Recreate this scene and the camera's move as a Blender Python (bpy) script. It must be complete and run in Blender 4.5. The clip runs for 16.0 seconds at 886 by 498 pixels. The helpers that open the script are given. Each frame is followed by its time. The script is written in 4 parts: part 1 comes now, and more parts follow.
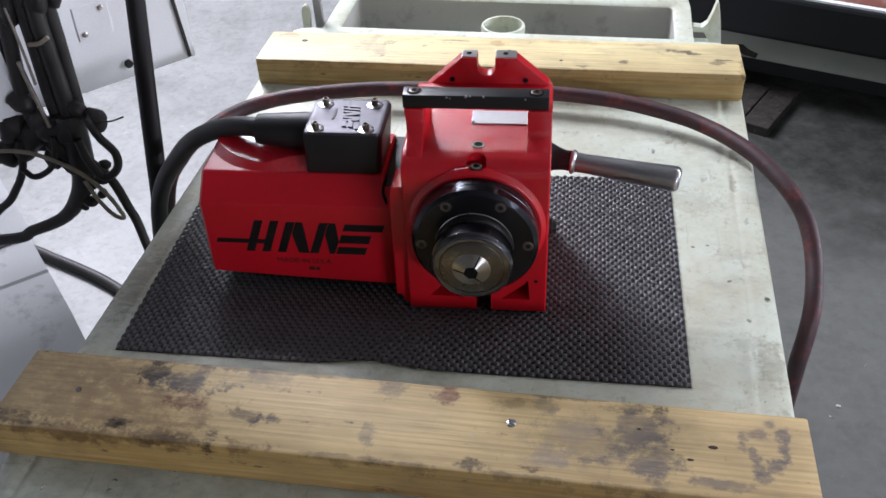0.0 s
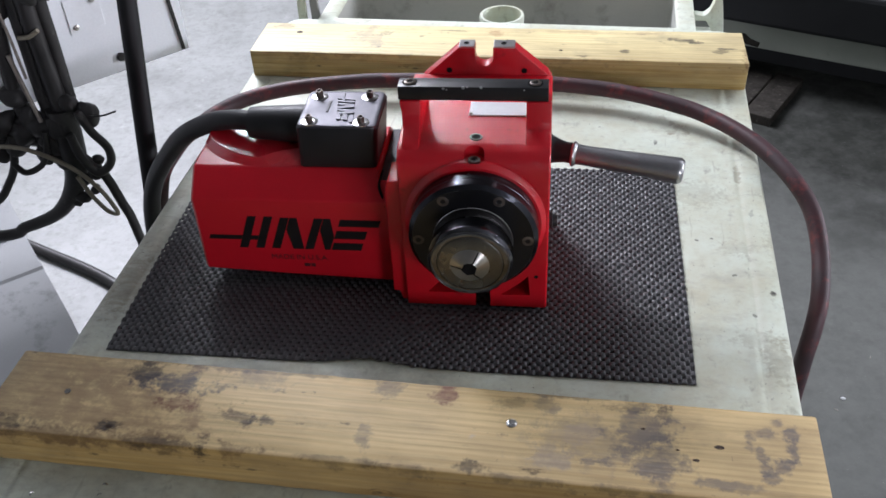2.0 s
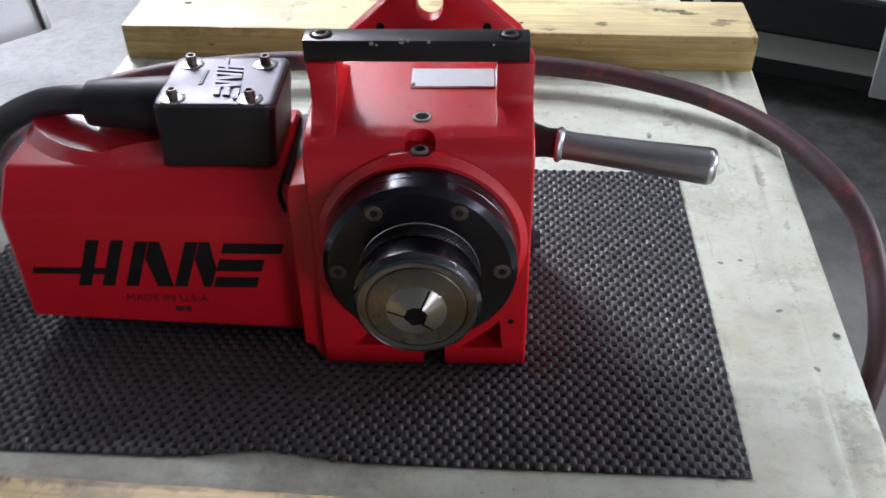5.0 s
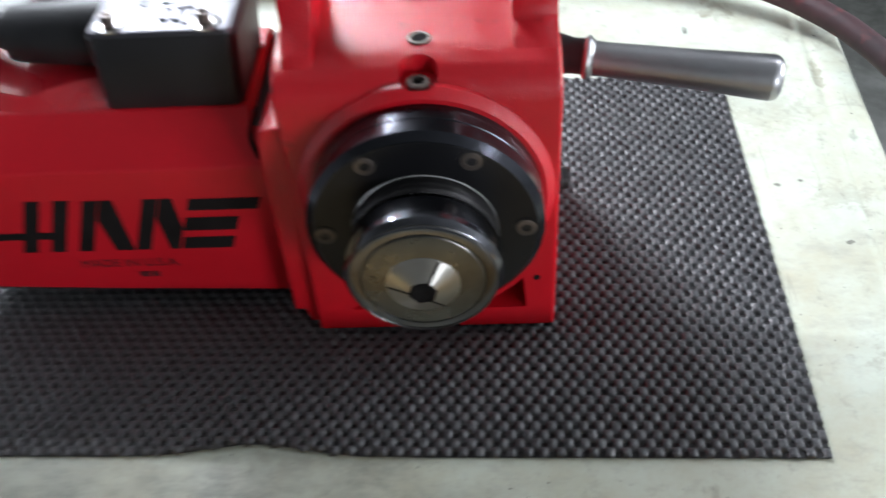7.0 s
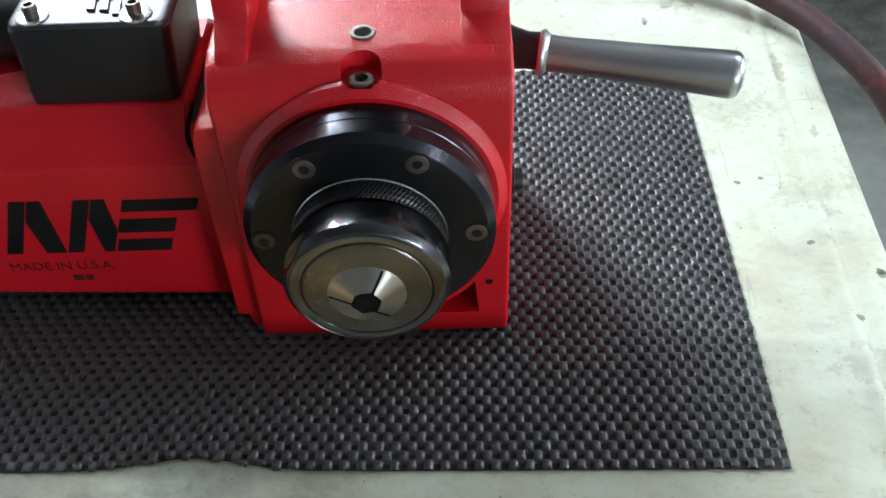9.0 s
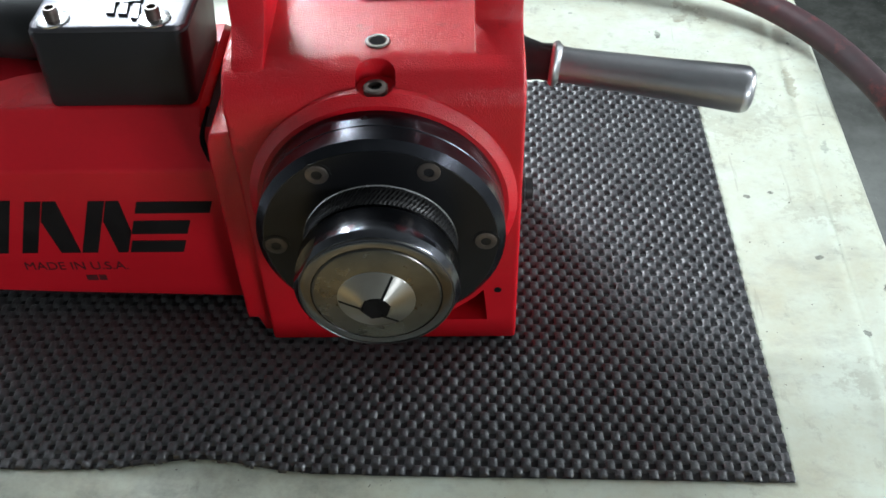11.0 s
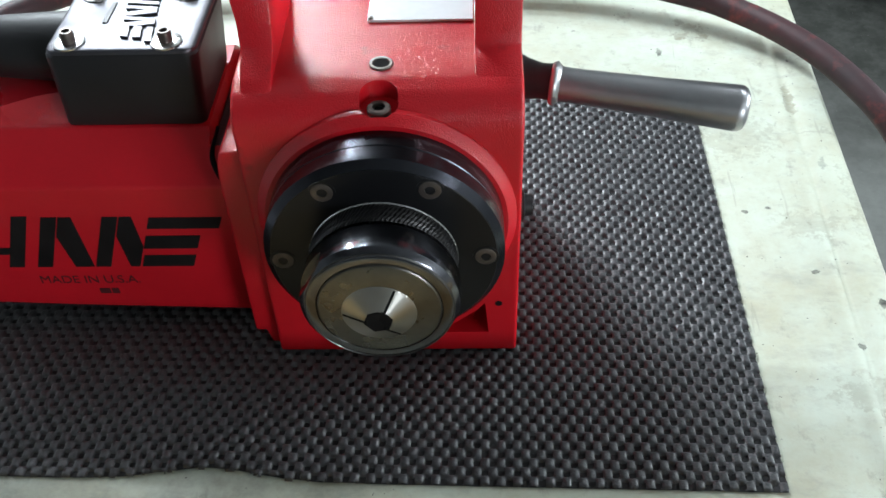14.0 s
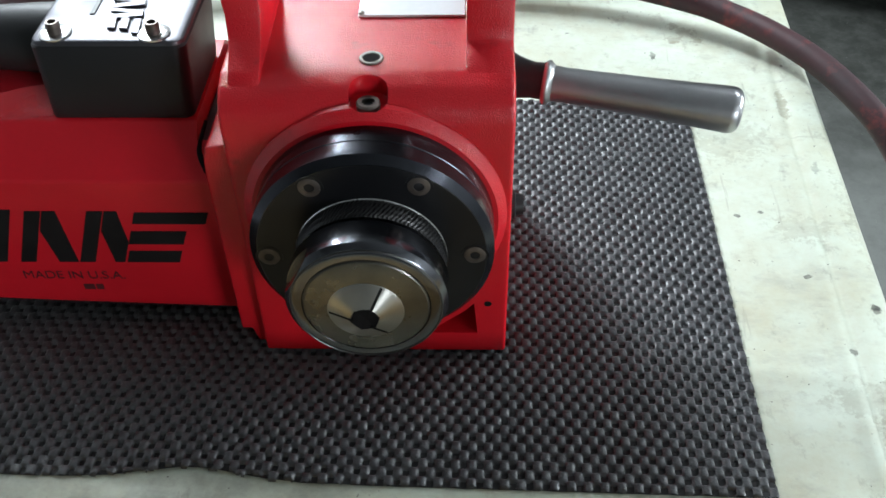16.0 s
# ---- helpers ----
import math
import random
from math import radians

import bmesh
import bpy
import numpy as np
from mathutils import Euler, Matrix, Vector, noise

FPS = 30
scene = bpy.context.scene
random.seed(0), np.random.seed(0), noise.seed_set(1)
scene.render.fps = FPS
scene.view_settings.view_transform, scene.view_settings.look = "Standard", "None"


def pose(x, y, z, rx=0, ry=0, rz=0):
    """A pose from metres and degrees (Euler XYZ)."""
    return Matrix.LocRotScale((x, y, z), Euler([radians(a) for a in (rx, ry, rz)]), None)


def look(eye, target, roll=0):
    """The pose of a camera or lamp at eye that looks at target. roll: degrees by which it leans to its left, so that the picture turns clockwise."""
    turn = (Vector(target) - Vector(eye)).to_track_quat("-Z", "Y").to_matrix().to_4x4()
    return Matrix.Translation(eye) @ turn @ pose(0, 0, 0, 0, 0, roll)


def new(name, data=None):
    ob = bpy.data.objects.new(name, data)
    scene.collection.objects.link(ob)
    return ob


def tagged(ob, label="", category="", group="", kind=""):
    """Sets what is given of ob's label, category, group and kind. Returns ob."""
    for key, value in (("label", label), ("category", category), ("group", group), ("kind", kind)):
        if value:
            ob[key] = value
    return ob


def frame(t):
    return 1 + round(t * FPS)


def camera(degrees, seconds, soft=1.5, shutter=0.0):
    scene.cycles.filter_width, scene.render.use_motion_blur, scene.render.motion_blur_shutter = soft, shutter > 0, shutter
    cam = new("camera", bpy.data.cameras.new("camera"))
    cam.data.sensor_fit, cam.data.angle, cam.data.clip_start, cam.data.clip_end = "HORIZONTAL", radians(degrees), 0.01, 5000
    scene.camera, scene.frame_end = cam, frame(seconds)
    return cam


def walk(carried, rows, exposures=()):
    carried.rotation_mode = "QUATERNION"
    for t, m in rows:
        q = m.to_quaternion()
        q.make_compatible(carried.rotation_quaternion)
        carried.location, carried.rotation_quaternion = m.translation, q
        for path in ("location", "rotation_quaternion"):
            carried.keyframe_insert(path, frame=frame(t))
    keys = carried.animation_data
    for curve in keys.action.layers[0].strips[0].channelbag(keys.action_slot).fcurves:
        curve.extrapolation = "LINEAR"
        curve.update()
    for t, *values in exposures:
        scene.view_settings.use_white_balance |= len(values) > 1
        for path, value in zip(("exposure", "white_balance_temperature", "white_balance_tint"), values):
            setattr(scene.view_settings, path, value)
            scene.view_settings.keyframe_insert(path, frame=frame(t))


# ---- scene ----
cam = camera(50.0, 16.0, soft=1.6, shutter=0.9)
PATH = [
    (0, (-0.0045, -0.6961, 0.6167), (-0.0568, -0.3039, 0.3111), -2.64),
    (0.5, (-0.0039, -0.6951, 0.6191), (-0.0548, -0.3028, 0.3133), -2.53),
    (1, (-0.0047, -0.6908, 0.6161), (-0.0514, -0.2973, 0.3112), -2.12),
    (1.5, (-0.0075, -0.6882, 0.6066), (-0.0562, -0.2954, 0.3011), -2.90),
    (2, (-0.0036, -0.6768, 0.6056), (-0.0565, -0.2872, 0.2967), -3.11),
    (2.5, (0.0010, -0.6370, 0.5784), (-0.0526, -0.2483, 0.2684), -3.48),
    (3, (0.0116, -0.5805, 0.5492), (-0.0381, -0.1952, 0.2343), -3.66),
    (3.2, (0.0160, -0.5639, 0.5516), (-0.0275, -0.1720, 0.2441), -1.85),
    (5.3, (-0.0350, -0.4355, 0.4381), (-0.0472, -0.0376, 0.1355), -1.79),
    (5.5, (-0.0200, -0.4246, 0.4576), (-0.0404, -0.0393, 0.1395), -4.28),
    (6, (-0.0374, -0.4233, 0.4652), (-0.0663, -0.0505, 0.1332), -6.33),
    (6.5, (-0.0411, -0.4009, 0.4468), (-0.0863, -0.0383, 0.1055), -7.22),
    (7, (-0.0362, -0.3537, 0.4079), (-0.0596, 0.0036, 0.0589), -4.25),
    (7.5, (-0.0337, -0.3222, 0.3863), (-0.0335, 0.0251, 0.0266), -1.49),
    (8, (-0.0330, -0.3234, 0.3881), (-0.0312, 0.0225, 0.0272), -1.18),
    (8.5, (-0.0297, -0.3287, 0.3955), (-0.0302, 0.0192, 0.0363), -2.11),
    (9, (-0.0282, -0.3315, 0.3998), (-0.0337, 0.0198, 0.0440), -2.31),
    (9.5, (-0.0274, -0.3349, 0.4020), (-0.0358, 0.0187, 0.0486), -2.66),
    (12, (-0.0309, -0.3347, 0.4025), (-0.0407, 0.0201, 0.0503), -0.60),
    (12.5, (-0.0347, -0.3393, 0.4050), (-0.0433, 0.0163, 0.0536), -0.22),
    (13, (-0.0302, -0.3456, 0.4077), (-0.0421, 0.0117, 0.0582), -1.11),
    (13.5, (-0.0236, -0.3438, 0.4124), (-0.0383, 0.0138, 0.0633), -1.99),
    (14, (-0.0234, -0.3432, 0.4132), (-0.0395, 0.0153, 0.0651), -2.27),
    (14.5, (-0.0214, -0.3410, 0.4128), (-0.0375, 0.0170, 0.0642), -2.42),
    (15, (-0.0257, -0.3425, 0.4130), (-0.0383, 0.0165, 0.0652), -1.37),
    (15.5, (-0.0245, -0.3424, 0.4118), (-0.0359, 0.0177, 0.0651), -1.05),
    (16, (-0.0217, -0.3417, 0.4062), (-0.0340, 0.0193, 0.0606), -1.12),
]
walk(cam, [(t, look(e, a, r)) for t, e, a, r in PATH], exposures=[(0.0, 0.20, 6350, 18), (3.0, 0.22, 6350, 16), (5.5, 0.36, 6300, 16), (7.0, 0.89, 6300, 10), (9.0, 0.80, 6250, 5), (16.0, 0.70, 6250, 3)])

# ---------------- world and lights ----------------
FLOOR = -0.88
CEIL = 3.2
world = bpy.data.worlds.new("workshop_air")
scene.world = world
world.use_nodes = True
world.node_tree.nodes["Background"].inputs[0].default_value = (0.85, 0.93, 1.0, 1)
world.node_tree.nodes["Background"].inputs[1].default_value = 0.03

# x, y, length along x, watts
TUBES = [(-1.3, 2.18, 0.75, 46), (-1.82, 2.9, 1.2, 130), (-2.85, 1.5, 1.6, 10), (-2.3, 3.7, 1.8, 150), (-2.4, 4.6, 2.4, 120), (2.4, 1.5, 2.0, 22), (3.7, -2.4, 0.9, 24)]
TUBE_Z = 2.35
for lx, ly, ll, watts in TUBES:
    lamp = bpy.data.lights.new("unseen_light", "AREA")
    lamp.shape, lamp.size, lamp.size_y, lamp.energy = "RECTANGLE", ll, ll * 0.117, watts
    lamp.color = (0.93, 0.97, 1.04)
    ob = new("unseen_light", lamp)
    ob.matrix_world = pose(lx, ly, TUBE_Z)
# long unseen fill lights, added on the east and south walls, facing in
WALL_FILLS = [(pose(5.88, 1.4, 0.85, 86, 0, 90), 236), (pose(4.15, -4.88, 0.85, 86, 0, 0), 138)]
for at, watts in WALL_FILLS:
    lamp = bpy.data.lights.new("unseen_light", "AREA")
    lamp.shape, lamp.size, lamp.size_y, lamp.energy = "RECTANGLE", 2.4, 0.5, watts
    lamp.color = (0.93, 0.97, 1.04)
    new("unseen_light", lamp).matrix_world = at


# ---------------- materials ----------------
class Nodes:
    def __init__(self, name):
        self.m = bpy.data.materials.new(name)
        self.m.use_nodes = True
        self.t = self.m.node_tree
        self.b = self.t.nodes["Principled BSDF"]
        self.co = self.t.nodes.new("ShaderNodeTexCoord").outputs["Object"]

    def add(self, kind, **sets):
        n = self.t.nodes.new("ShaderNode" + kind)
        for k, v in sets.items():
            n.inputs[k].default_value = v
        return n

    def link(self, a, b):
        self.t.links.new(a, b)
        return b

    def noise(self, scale, detail=4.0, rough=0.55, stretch=None, vec=None):
        n = self.add("TexNoise", Scale=scale, Detail=detail, Roughness=rough)
        src = vec or self.co
        if stretch:
            mp = self.t.nodes.new("ShaderNodeMapping")
            mp.inputs["Scale"].default_value = stretch
            self.link(src, mp.inputs["Vector"])
            src = mp.outputs[0]
        self.link(src, n.inputs["Vector"])
        return n.outputs["Fac"]

    def ramp(self, fac, lo, hi, a=0.0, b=1.0):
        n = self.t.nodes.new("ShaderNodeMapRange")
        n.inputs[1].default_value, n.inputs[2].default_value = lo, hi
        n.inputs[3].default_value, n.inputs[4].default_value = a, b
        self.link(fac, n.inputs[0])
        return n.outputs[0]

    def mix(self, fac, a, b, mode="MIX"):
        n = self.t.nodes.new("ShaderNodeMix")
        n.data_type, n.blend_type = "RGBA", mode
        for v, s in ((fac, n.inputs[0]), (a, n.inputs[6]), (b, n.inputs[7])):
            if isinstance(v, (int, float)):
                s.default_value = v
            elif isinstance(v, tuple):
                s.default_value = (*v, 1)
            else:
                self.link(v, s)
        return n.outputs[2]

    def math(self, op, a, b=0.0):
        n = self.t.nodes.new("ShaderNodeMath")
        n.operation = op
        for v, s in ((a, n.inputs[0]), (b, n.inputs[1])):
            if isinstance(v, (int, float)):
                s.default_value = v
            else:
                self.link(v, s)
        return n.outputs[0]

    def spots(self, col, places, z, deep, ragged=45, edge=0.82):
        """Ragged blotches (x, y, rx, ry, colour, strength) on a surface at height z, fading within deep."""
        warp = self.noise(ragged, 9, 0.72)
        rub = self.ramp(self.noise(120, 5, 0.7, (0.4, 1, 1)), 0.35, 0.6, 0.45, 1.0)
        for sx, sy, rx, ry, tone, amount in places:
            at = self.t.nodes.new("ShaderNodeMapping")
            at.inputs["Location"].default_value = (-sx / rx, -sy / ry, -z / deep)
            at.inputs["Scale"].default_value = (1 / rx, 1 / ry, 1 / deep)
            self.link(self.co, at.inputs["Vector"])
            ln = self.t.nodes.new("ShaderNodeVectorMath")
            ln.operation = "LENGTH"
            self.link(at.outputs[0], ln.inputs[0])
            wob = self.math("ADD", ln.outputs["Value"], self.ramp(warp, 0.25, 0.75, -1.15, 1.15))
            mask = self.math("MULTIPLY", self.ramp(wob, 1.05, edge), rub)
            col = self.mix(self.math("MULTIPLY", mask, amount), col, tone)
        return col

    def bump(self, height, strength, dist):
        n = self.add("Bump", Strength=strength, Distance=dist)
        self.link(height, n.inputs["Height"])
        self.link(n.outputs[0], self.b.inputs["Normal"])
        return n

    def done(self, colour=None, rough=None, metal=0.0, spec=0.5):
        for v, k in ((colour, "Base Color"), (rough, "Roughness")):
            if v is None:
                continue
            if isinstance(v, tuple):
                self.b.inputs[k].default_value = (*v, 1)
            elif isinstance(v, (int, float)):
                self.b.inputs[k].default_value = v
            else:
                self.link(v, self.b.inputs[k])
        self.b.inputs["Metallic"].default_value = metal
        self.b.inputs["Specular IOR Level"].default_value = spec
        return self.m


def surface(name, c1, c2, scale, rough=(0.4, 0.6), metal=0.0, bump=0.2, fine=300.0, dist=0.0005, spec=0.5, dirt=None, dirt_at=(0.58, 0.72)):
    """Two-scale mottled paint, plastic or metal with fine relief and optional dirt."""
    n = Nodes(name)
    big, small = n.noise(scale), n.noise(fine, 2.0)
    col = n.mix(n.ramp(big, 0.3, 0.7), c1, c2)
    col = n.mix(n.ramp(small, 0.2, 0.8, 0.0, 0.25), col, tuple(0.7 * v for v in c1))
    if dirt:
        col = n.mix(n.ramp(n.noise(scale * 2.3, 6.0, 0.65), dirt_at[0], dirt_at[1]), col, dirt)
    if bump:
        n.bump(small, bump, dist)
    return n.done(col, n.ramp(big, 0.3, 0.7, rough[0], rough[1]), metal, spec)


M = {}
M["red"] = surface("red_cast_paint", (0.56, 0.008, 0.017), (0.47, 0.006, 0.013), 14, (0.18, 0.27), bump=0.85, fine=1350, dist=0.0004, spec=0.55, dirt=(0.14, 0.008, 0.01), dirt_at=(0.6, 0.76))
M["red_smooth"] = surface("red_smooth_paint", (0.53, 0.009, 0.019), (0.45, 0.006, 0.014), 12, (0.3, 0.42), bump=0.12, fine=420, dist=0.0003, spec=0.35, dirt=(0.2, 0.01, 0.012), dirt_at=(0.68, 0.82))
M["black_plastic"] = surface("black_moulded_plastic", (0.016, 0.016, 0.017), (0.026, 0.026, 0.027), 25, (0.3, 0.42), bump=0.15, fine=700, dist=0.0002)
M["black_oxide"] = surface("black_oxide_steel", (0.06, 0.062, 0.072), (0.04, 0.041, 0.049), 30, (0.2, 0.28), 1.0, bump=0.04, fine=600, dist=0.0001)
M["black_bar"] = surface("black_bar_paint", (0.008, 0.008, 0.009), (0.014, 0.014, 0.015), 30, (0.3, 0.42), bump=0.1, spec=0.35, dirt=(0.2, 0.2, 0.2), dirt_at=(0.76, 0.79))
M["dull_oxide"] = surface("satin_black_oxide", (0.007, 0.007, 0.008), (0.004, 0.004, 0.005), 40, (0.3, 0.4), 0.0, bump=0.06, fine=500, dist=0.0001, spec=0.3)
M["collar_steel"] = surface("satin_collar_steel", (0.5, 0.5, 0.5), (0.4, 0.4, 0.4), 60, (0.38, 0.5), 1.0, bump=0.1)
M["steel"] = surface("bright_steel", (0.62, 0.61, 0.6), (0.5, 0.49, 0.48), 30, (0.22, 0.34), 1.0, bump=0.05, dist=0.0001)
M["dull_steel"] = surface("dull_screw_steel", (0.32, 0.29, 0.26), (0.2, 0.17, 0.15), 90, (0.35, 0.5), 0.9, bump=0.15)
M["brass_ring"] = surface("stained_steel_ring", (0.165, 0.158, 0.145), (0.105, 0.1, 0.09), 60, (0.24, 0.34), 1.0, bump=0.05, dist=0.0001)
M["ink"] = surface("black_ink", (0.008, 0.007, 0.007), (0.014, 0.012, 0.012), 60, (0.5, 0.6), bump=0.0, spec=0.12)
M["faint_ink"] = surface("worn_ink", (0.03, 0.008, 0.01), (0.09, 0.012, 0.014), 300, (0.4, 0.5), bump=0.0)
M["cable"] = surface("black_cable_jacket", (0.012, 0.0115, 0.012), (0.022, 0.02, 0.02), 40, (0.42, 0.6), bump=0.4, fine=200, dist=0.001, spec=0.4, dirt=(0.06, 0.055, 0.05), dirt_at=(0.6, 0.75))
M["boot"] = surface("black_boot_rubber", (0.008, 0.008, 0.009), (0.014, 0.014, 0.015), 40, (0.42, 0.55), bump=0.2, spec=0.4)
M["hose"] = surface("dark_red_rubber", (0.062, 0.02, 0.024), (0.028, 0.016, 0.019), 22, (0.5, 0.65), bump=0.3, fine=240, dirt=(0.15, 0.026, 0.025), dirt_at=(0.54, 0.7))
M["tan_wire"] = surface("tan_wire_jacket", (0.26, 0.23, 0.17), (0.17, 0.15, 0.115), 40, (0.5, 0.6))
M["hole"] = surface("dark_cavity", (0.006, 0.006, 0.006), (0.01, 0.009, 0.009), 80, (0.7, 0.85), bump=0.0, spec=0.05)
M["plate_white"] = surface("white_nameplate", (0.78, 0.79, 0.8), (0.7, 0.71, 0.72), 60, (0.3, 0.4), 0.35, bump=0.0)
M["grip_steel"] = surface("brushed_grip_steel", (0.48, 0.48, 0.49), (0.36, 0.355, 0.36), 40, (0.29, 0.4), 1.0, bump=0.2, fine=400, dist=0.0002)
def turned():
    n = Nodes("turned_steel")
    tang = n.t.nodes.new("ShaderNodeTangent")
    tang.direction_type, tang.axis = "RADIAL", "Y"
    n.link(tang.outputs[0], n.b.inputs["Tangent"])
    n.b.inputs["Anisotropic"].default_value = 0.85
    n.b.inputs["Anisotropic Rotation"].default_value = 0.25
    big = n.noise(60)
    return n.done(n.mix(big, (0.42, 0.405, 0.375), (0.3, 0.288, 0.265)), n.ramp(big, 0.3, 0.7, 0.26, 0.36), 1.0)


M["spun_steel"] = turned()
M["knurl"] = surface("knurled_steel", (0.05, 0.048, 0.048), (0.028, 0.027, 0.027), 60, (0.3, 0.45), 0.8, bump=0.1)
M["box_plastic"] = surface("black_gloss_plastic", (0.010, 0.010, 0.011), (0.015, 0.015, 0.016), 30, (0.42, 0.5), bump=0.08, fine=600, dist=0.0002, spec=0.35)
M["dark_screw"] = surface("oily_dark_screw", (0.13, 0.107, 0.09), (0.07, 0.056, 0.05), 90, (0.3, 0.45), 0.8, bump=0.15)
M["bolt_head"] = surface("oiled_bolt_steel", (0.14, 0.115, 0.1), (0.07, 0.058, 0.052), 120, (0.32, 0.44), 0.7, bump=0.15)
# gloss of the black lid, put into a metallic grey colour
M["lid_sheen"] = surface("metallic_lid_sheen", (0.11, 0.108, 0.12), (0.08, 0.078, 0.088), 40, (0.38, 0.52), 0.9, bump=0.12, fine=500, dist=0.0002)
M["worn_black"] = surface("worn_black_steel", (0.12, 0.116, 0.112), (0.06, 0.058, 0.056), 70, (0.28, 0.4), 1.0, bump=0.08)
# cart plastic greyed to hold the shade inside the tray, with dirt spots
M["tray_shade"] = surface("shaded_tray_plastic", (0.46, 0.465, 0.42), (0.38, 0.385, 0.35), 7, (0.55, 0.7), bump=0.1, dirt=(0.2, 0.19, 0.16), dirt_at=(0.55, 0.75))
M["red_gloss"] = surface("red_gloss_paint", (0.53, 0.009, 0.019), (0.45, 0.006, 0.014), 12, (0.24, 0.32), bump=0.5, fine=1100, dist=0.0003, spec=1.0)
M["rust"] = surface("rust_red_paint", (0.2, 0.07, 0.05), (0.12, 0.05, 0.04), 8, (0.5, 0.7), bump=0.2, dirt=(0.3, 0.2, 0.17), dirt_at=(0.5, 0.7))
M["chip_grey"] = surface("bare_chipped_metal", (0.45, 0.45, 0.46), (0.3, 0.3, 0.31), 200, (0.35, 0.5), 0.6, bump=0.0)
M["knot"] = surface("dark_knot_wood", (0.03, 0.018, 0.01), (0.06, 0.03, 0.015), 300, (0.6, 0.8), bump=0.4, fine=900)
M["cap_steel"] = surface("polished_black_steel", (0.17, 0.172, 0.19), (0.11, 0.112, 0.126), 30, (0.14, 0.2), 1.0, bump=0.04, fine=600, dist=0.0001)
M["rubber"] = surface("grey_foam_rubber", (0.062, 0.063, 0.066), (0.042, 0.043, 0.046), 16, (0.32, 0.45), bump=0.8, fine=900, dist=0.0005, spec=0.52)
M["rubber_shade"] = surface("shaded_foam_rubber", (0.014, 0.014, 0.015), (0.02, 0.02, 0.021), 30, (0.7, 0.85), bump=0.1)
M["cabinet"] = surface("blue_white_enamel", (0.88, 0.9, 0.94), (0.85, 0.87, 0.91), 5, (0.35, 0.45), bump=0.06, dist=0.0003)
M["grey_sheet"] = surface("grey_sheet_metal", (0.3, 0.305, 0.31), (0.24, 0.245, 0.25), 6, (0.65, 0.8), bump=0.08, dirt=(0.08, 0.08, 0.08), dirt_at=(0.55, 0.8), spec=0.2)
M["beam_paint"] = surface("worn_green_grey_paint", (0.26, 0.275, 0.235), (0.2, 0.215, 0.185), 5, (0.5, 0.65), bump=0.15, dirt=(0.05, 0.04, 0.03), dirt_at=(0.64, 0.72))
M["machine_grey"] = surface("oily_grey_paint", (0.17, 0.185, 0.18), (0.12, 0.13, 0.13), 4, (0.4, 0.6), bump=0.15, dirt=(0.04, 0.038, 0.034), dirt_at=(0.56, 0.74))
M["machine_black"] = surface("oily_black_paint", (0.012, 0.0125, 0.014), (0.02, 0.021, 0.022), 5, (0.5, 0.65), bump=0.15, spec=0.25)
M["pole"] = surface("black_pole_paint", (0.006, 0.006, 0.007), (0.011, 0.011, 0.012), 12, (0.5, 0.65), spec=0.25)
M["old_wood"] = surface("dark_old_wood", (0.034, 0.03, 0.025), (0.014, 0.012, 0.010), 30, (0.7, 0.85), bump=0.6, fine=90, dist=0.003, dirt=(0.09, 0.08, 0.068), dirt_at=(0.56, 0.74), spec=0.2)
M["wall"] = surface("workshop_wall_paint", (0.36, 0.37, 0.36), (0.3, 0.31, 0.3), 1.2, (0.7, 0.85), bump=0.1)
M["ceiling"] = surface("ceiling_paint", (0.28, 0.285, 0.285), (0.23, 0.235, 0.235), 0.8, (0.8, 0.9), bump=0.1)
M["fixture"] = surface("white_fixture_enamel", (0.75, 0.76, 0.75), (0.68, 0.69, 0.68), 3, (0.4, 0.5), bump=0.0)


FLECK, BROWN, GRIME_SHADE = (0.012, 0.01, 0.008), (0.22, 0.19, 0.12), (0.2, 0.2, 0.175)
CART_MARKS = [(0.2143, 0.2201, 0.0022, 0.0055, FLECK, 0.9), (0.2325, 0.2442, 0.006, 0.005, BROWN, 0.7), (0.2427, 0.2568, 0.008, 0.006, BROWN, 0.5), (0.2510, 0.2443, 0.005, 0.006, BROWN, 0.6), (0.2346, 0.2664, 0.005, 0.004, BROWN, 0.5), (0.3217, -0.0450, 0.0028, 0.0035, FLECK, 0.95), (0.3021, -0.0776, 0.0022, 0.0022, FLECK, 0.95), (0.2538, 0.0327, 0.002, 0.0015, FLECK, 0.95), (0.2693, 0.0370, 0.0018, 0.0012, FLECK, 0.9), (0.3029, 0.1572, 0.004, 0.02, BROWN, 0.6), (0.3122, 0.0827, 0.003, 0.006, FLECK, 0.35), (0.2877, -0.0200, 0.003, 0.002, FLECK, 0.9), (0.2566, 0.1154, 0.03, 0.025, BROWN, 0.28), (0.3372, 0.0401, 0.014, 0.05, BROWN, 0.35), (0.3102, -0.1118, 0.03, 0.012, BROWN, 0.3), (0.2922, 0.0224, 0.018, 0.012, BROWN, 0.3), (0.3166, -0.1365, 0.012, 0.03, BROWN, 0.4), (0.3112, 0.2088, 0.0018, 0.0018, FLECK, 0.9), (0.1485, 0.2492, 0.002, 0.0015, FLECK, 0.8), (-0.3117, -0.0987, 0.02, 0.05, BROWN, 0.5)]
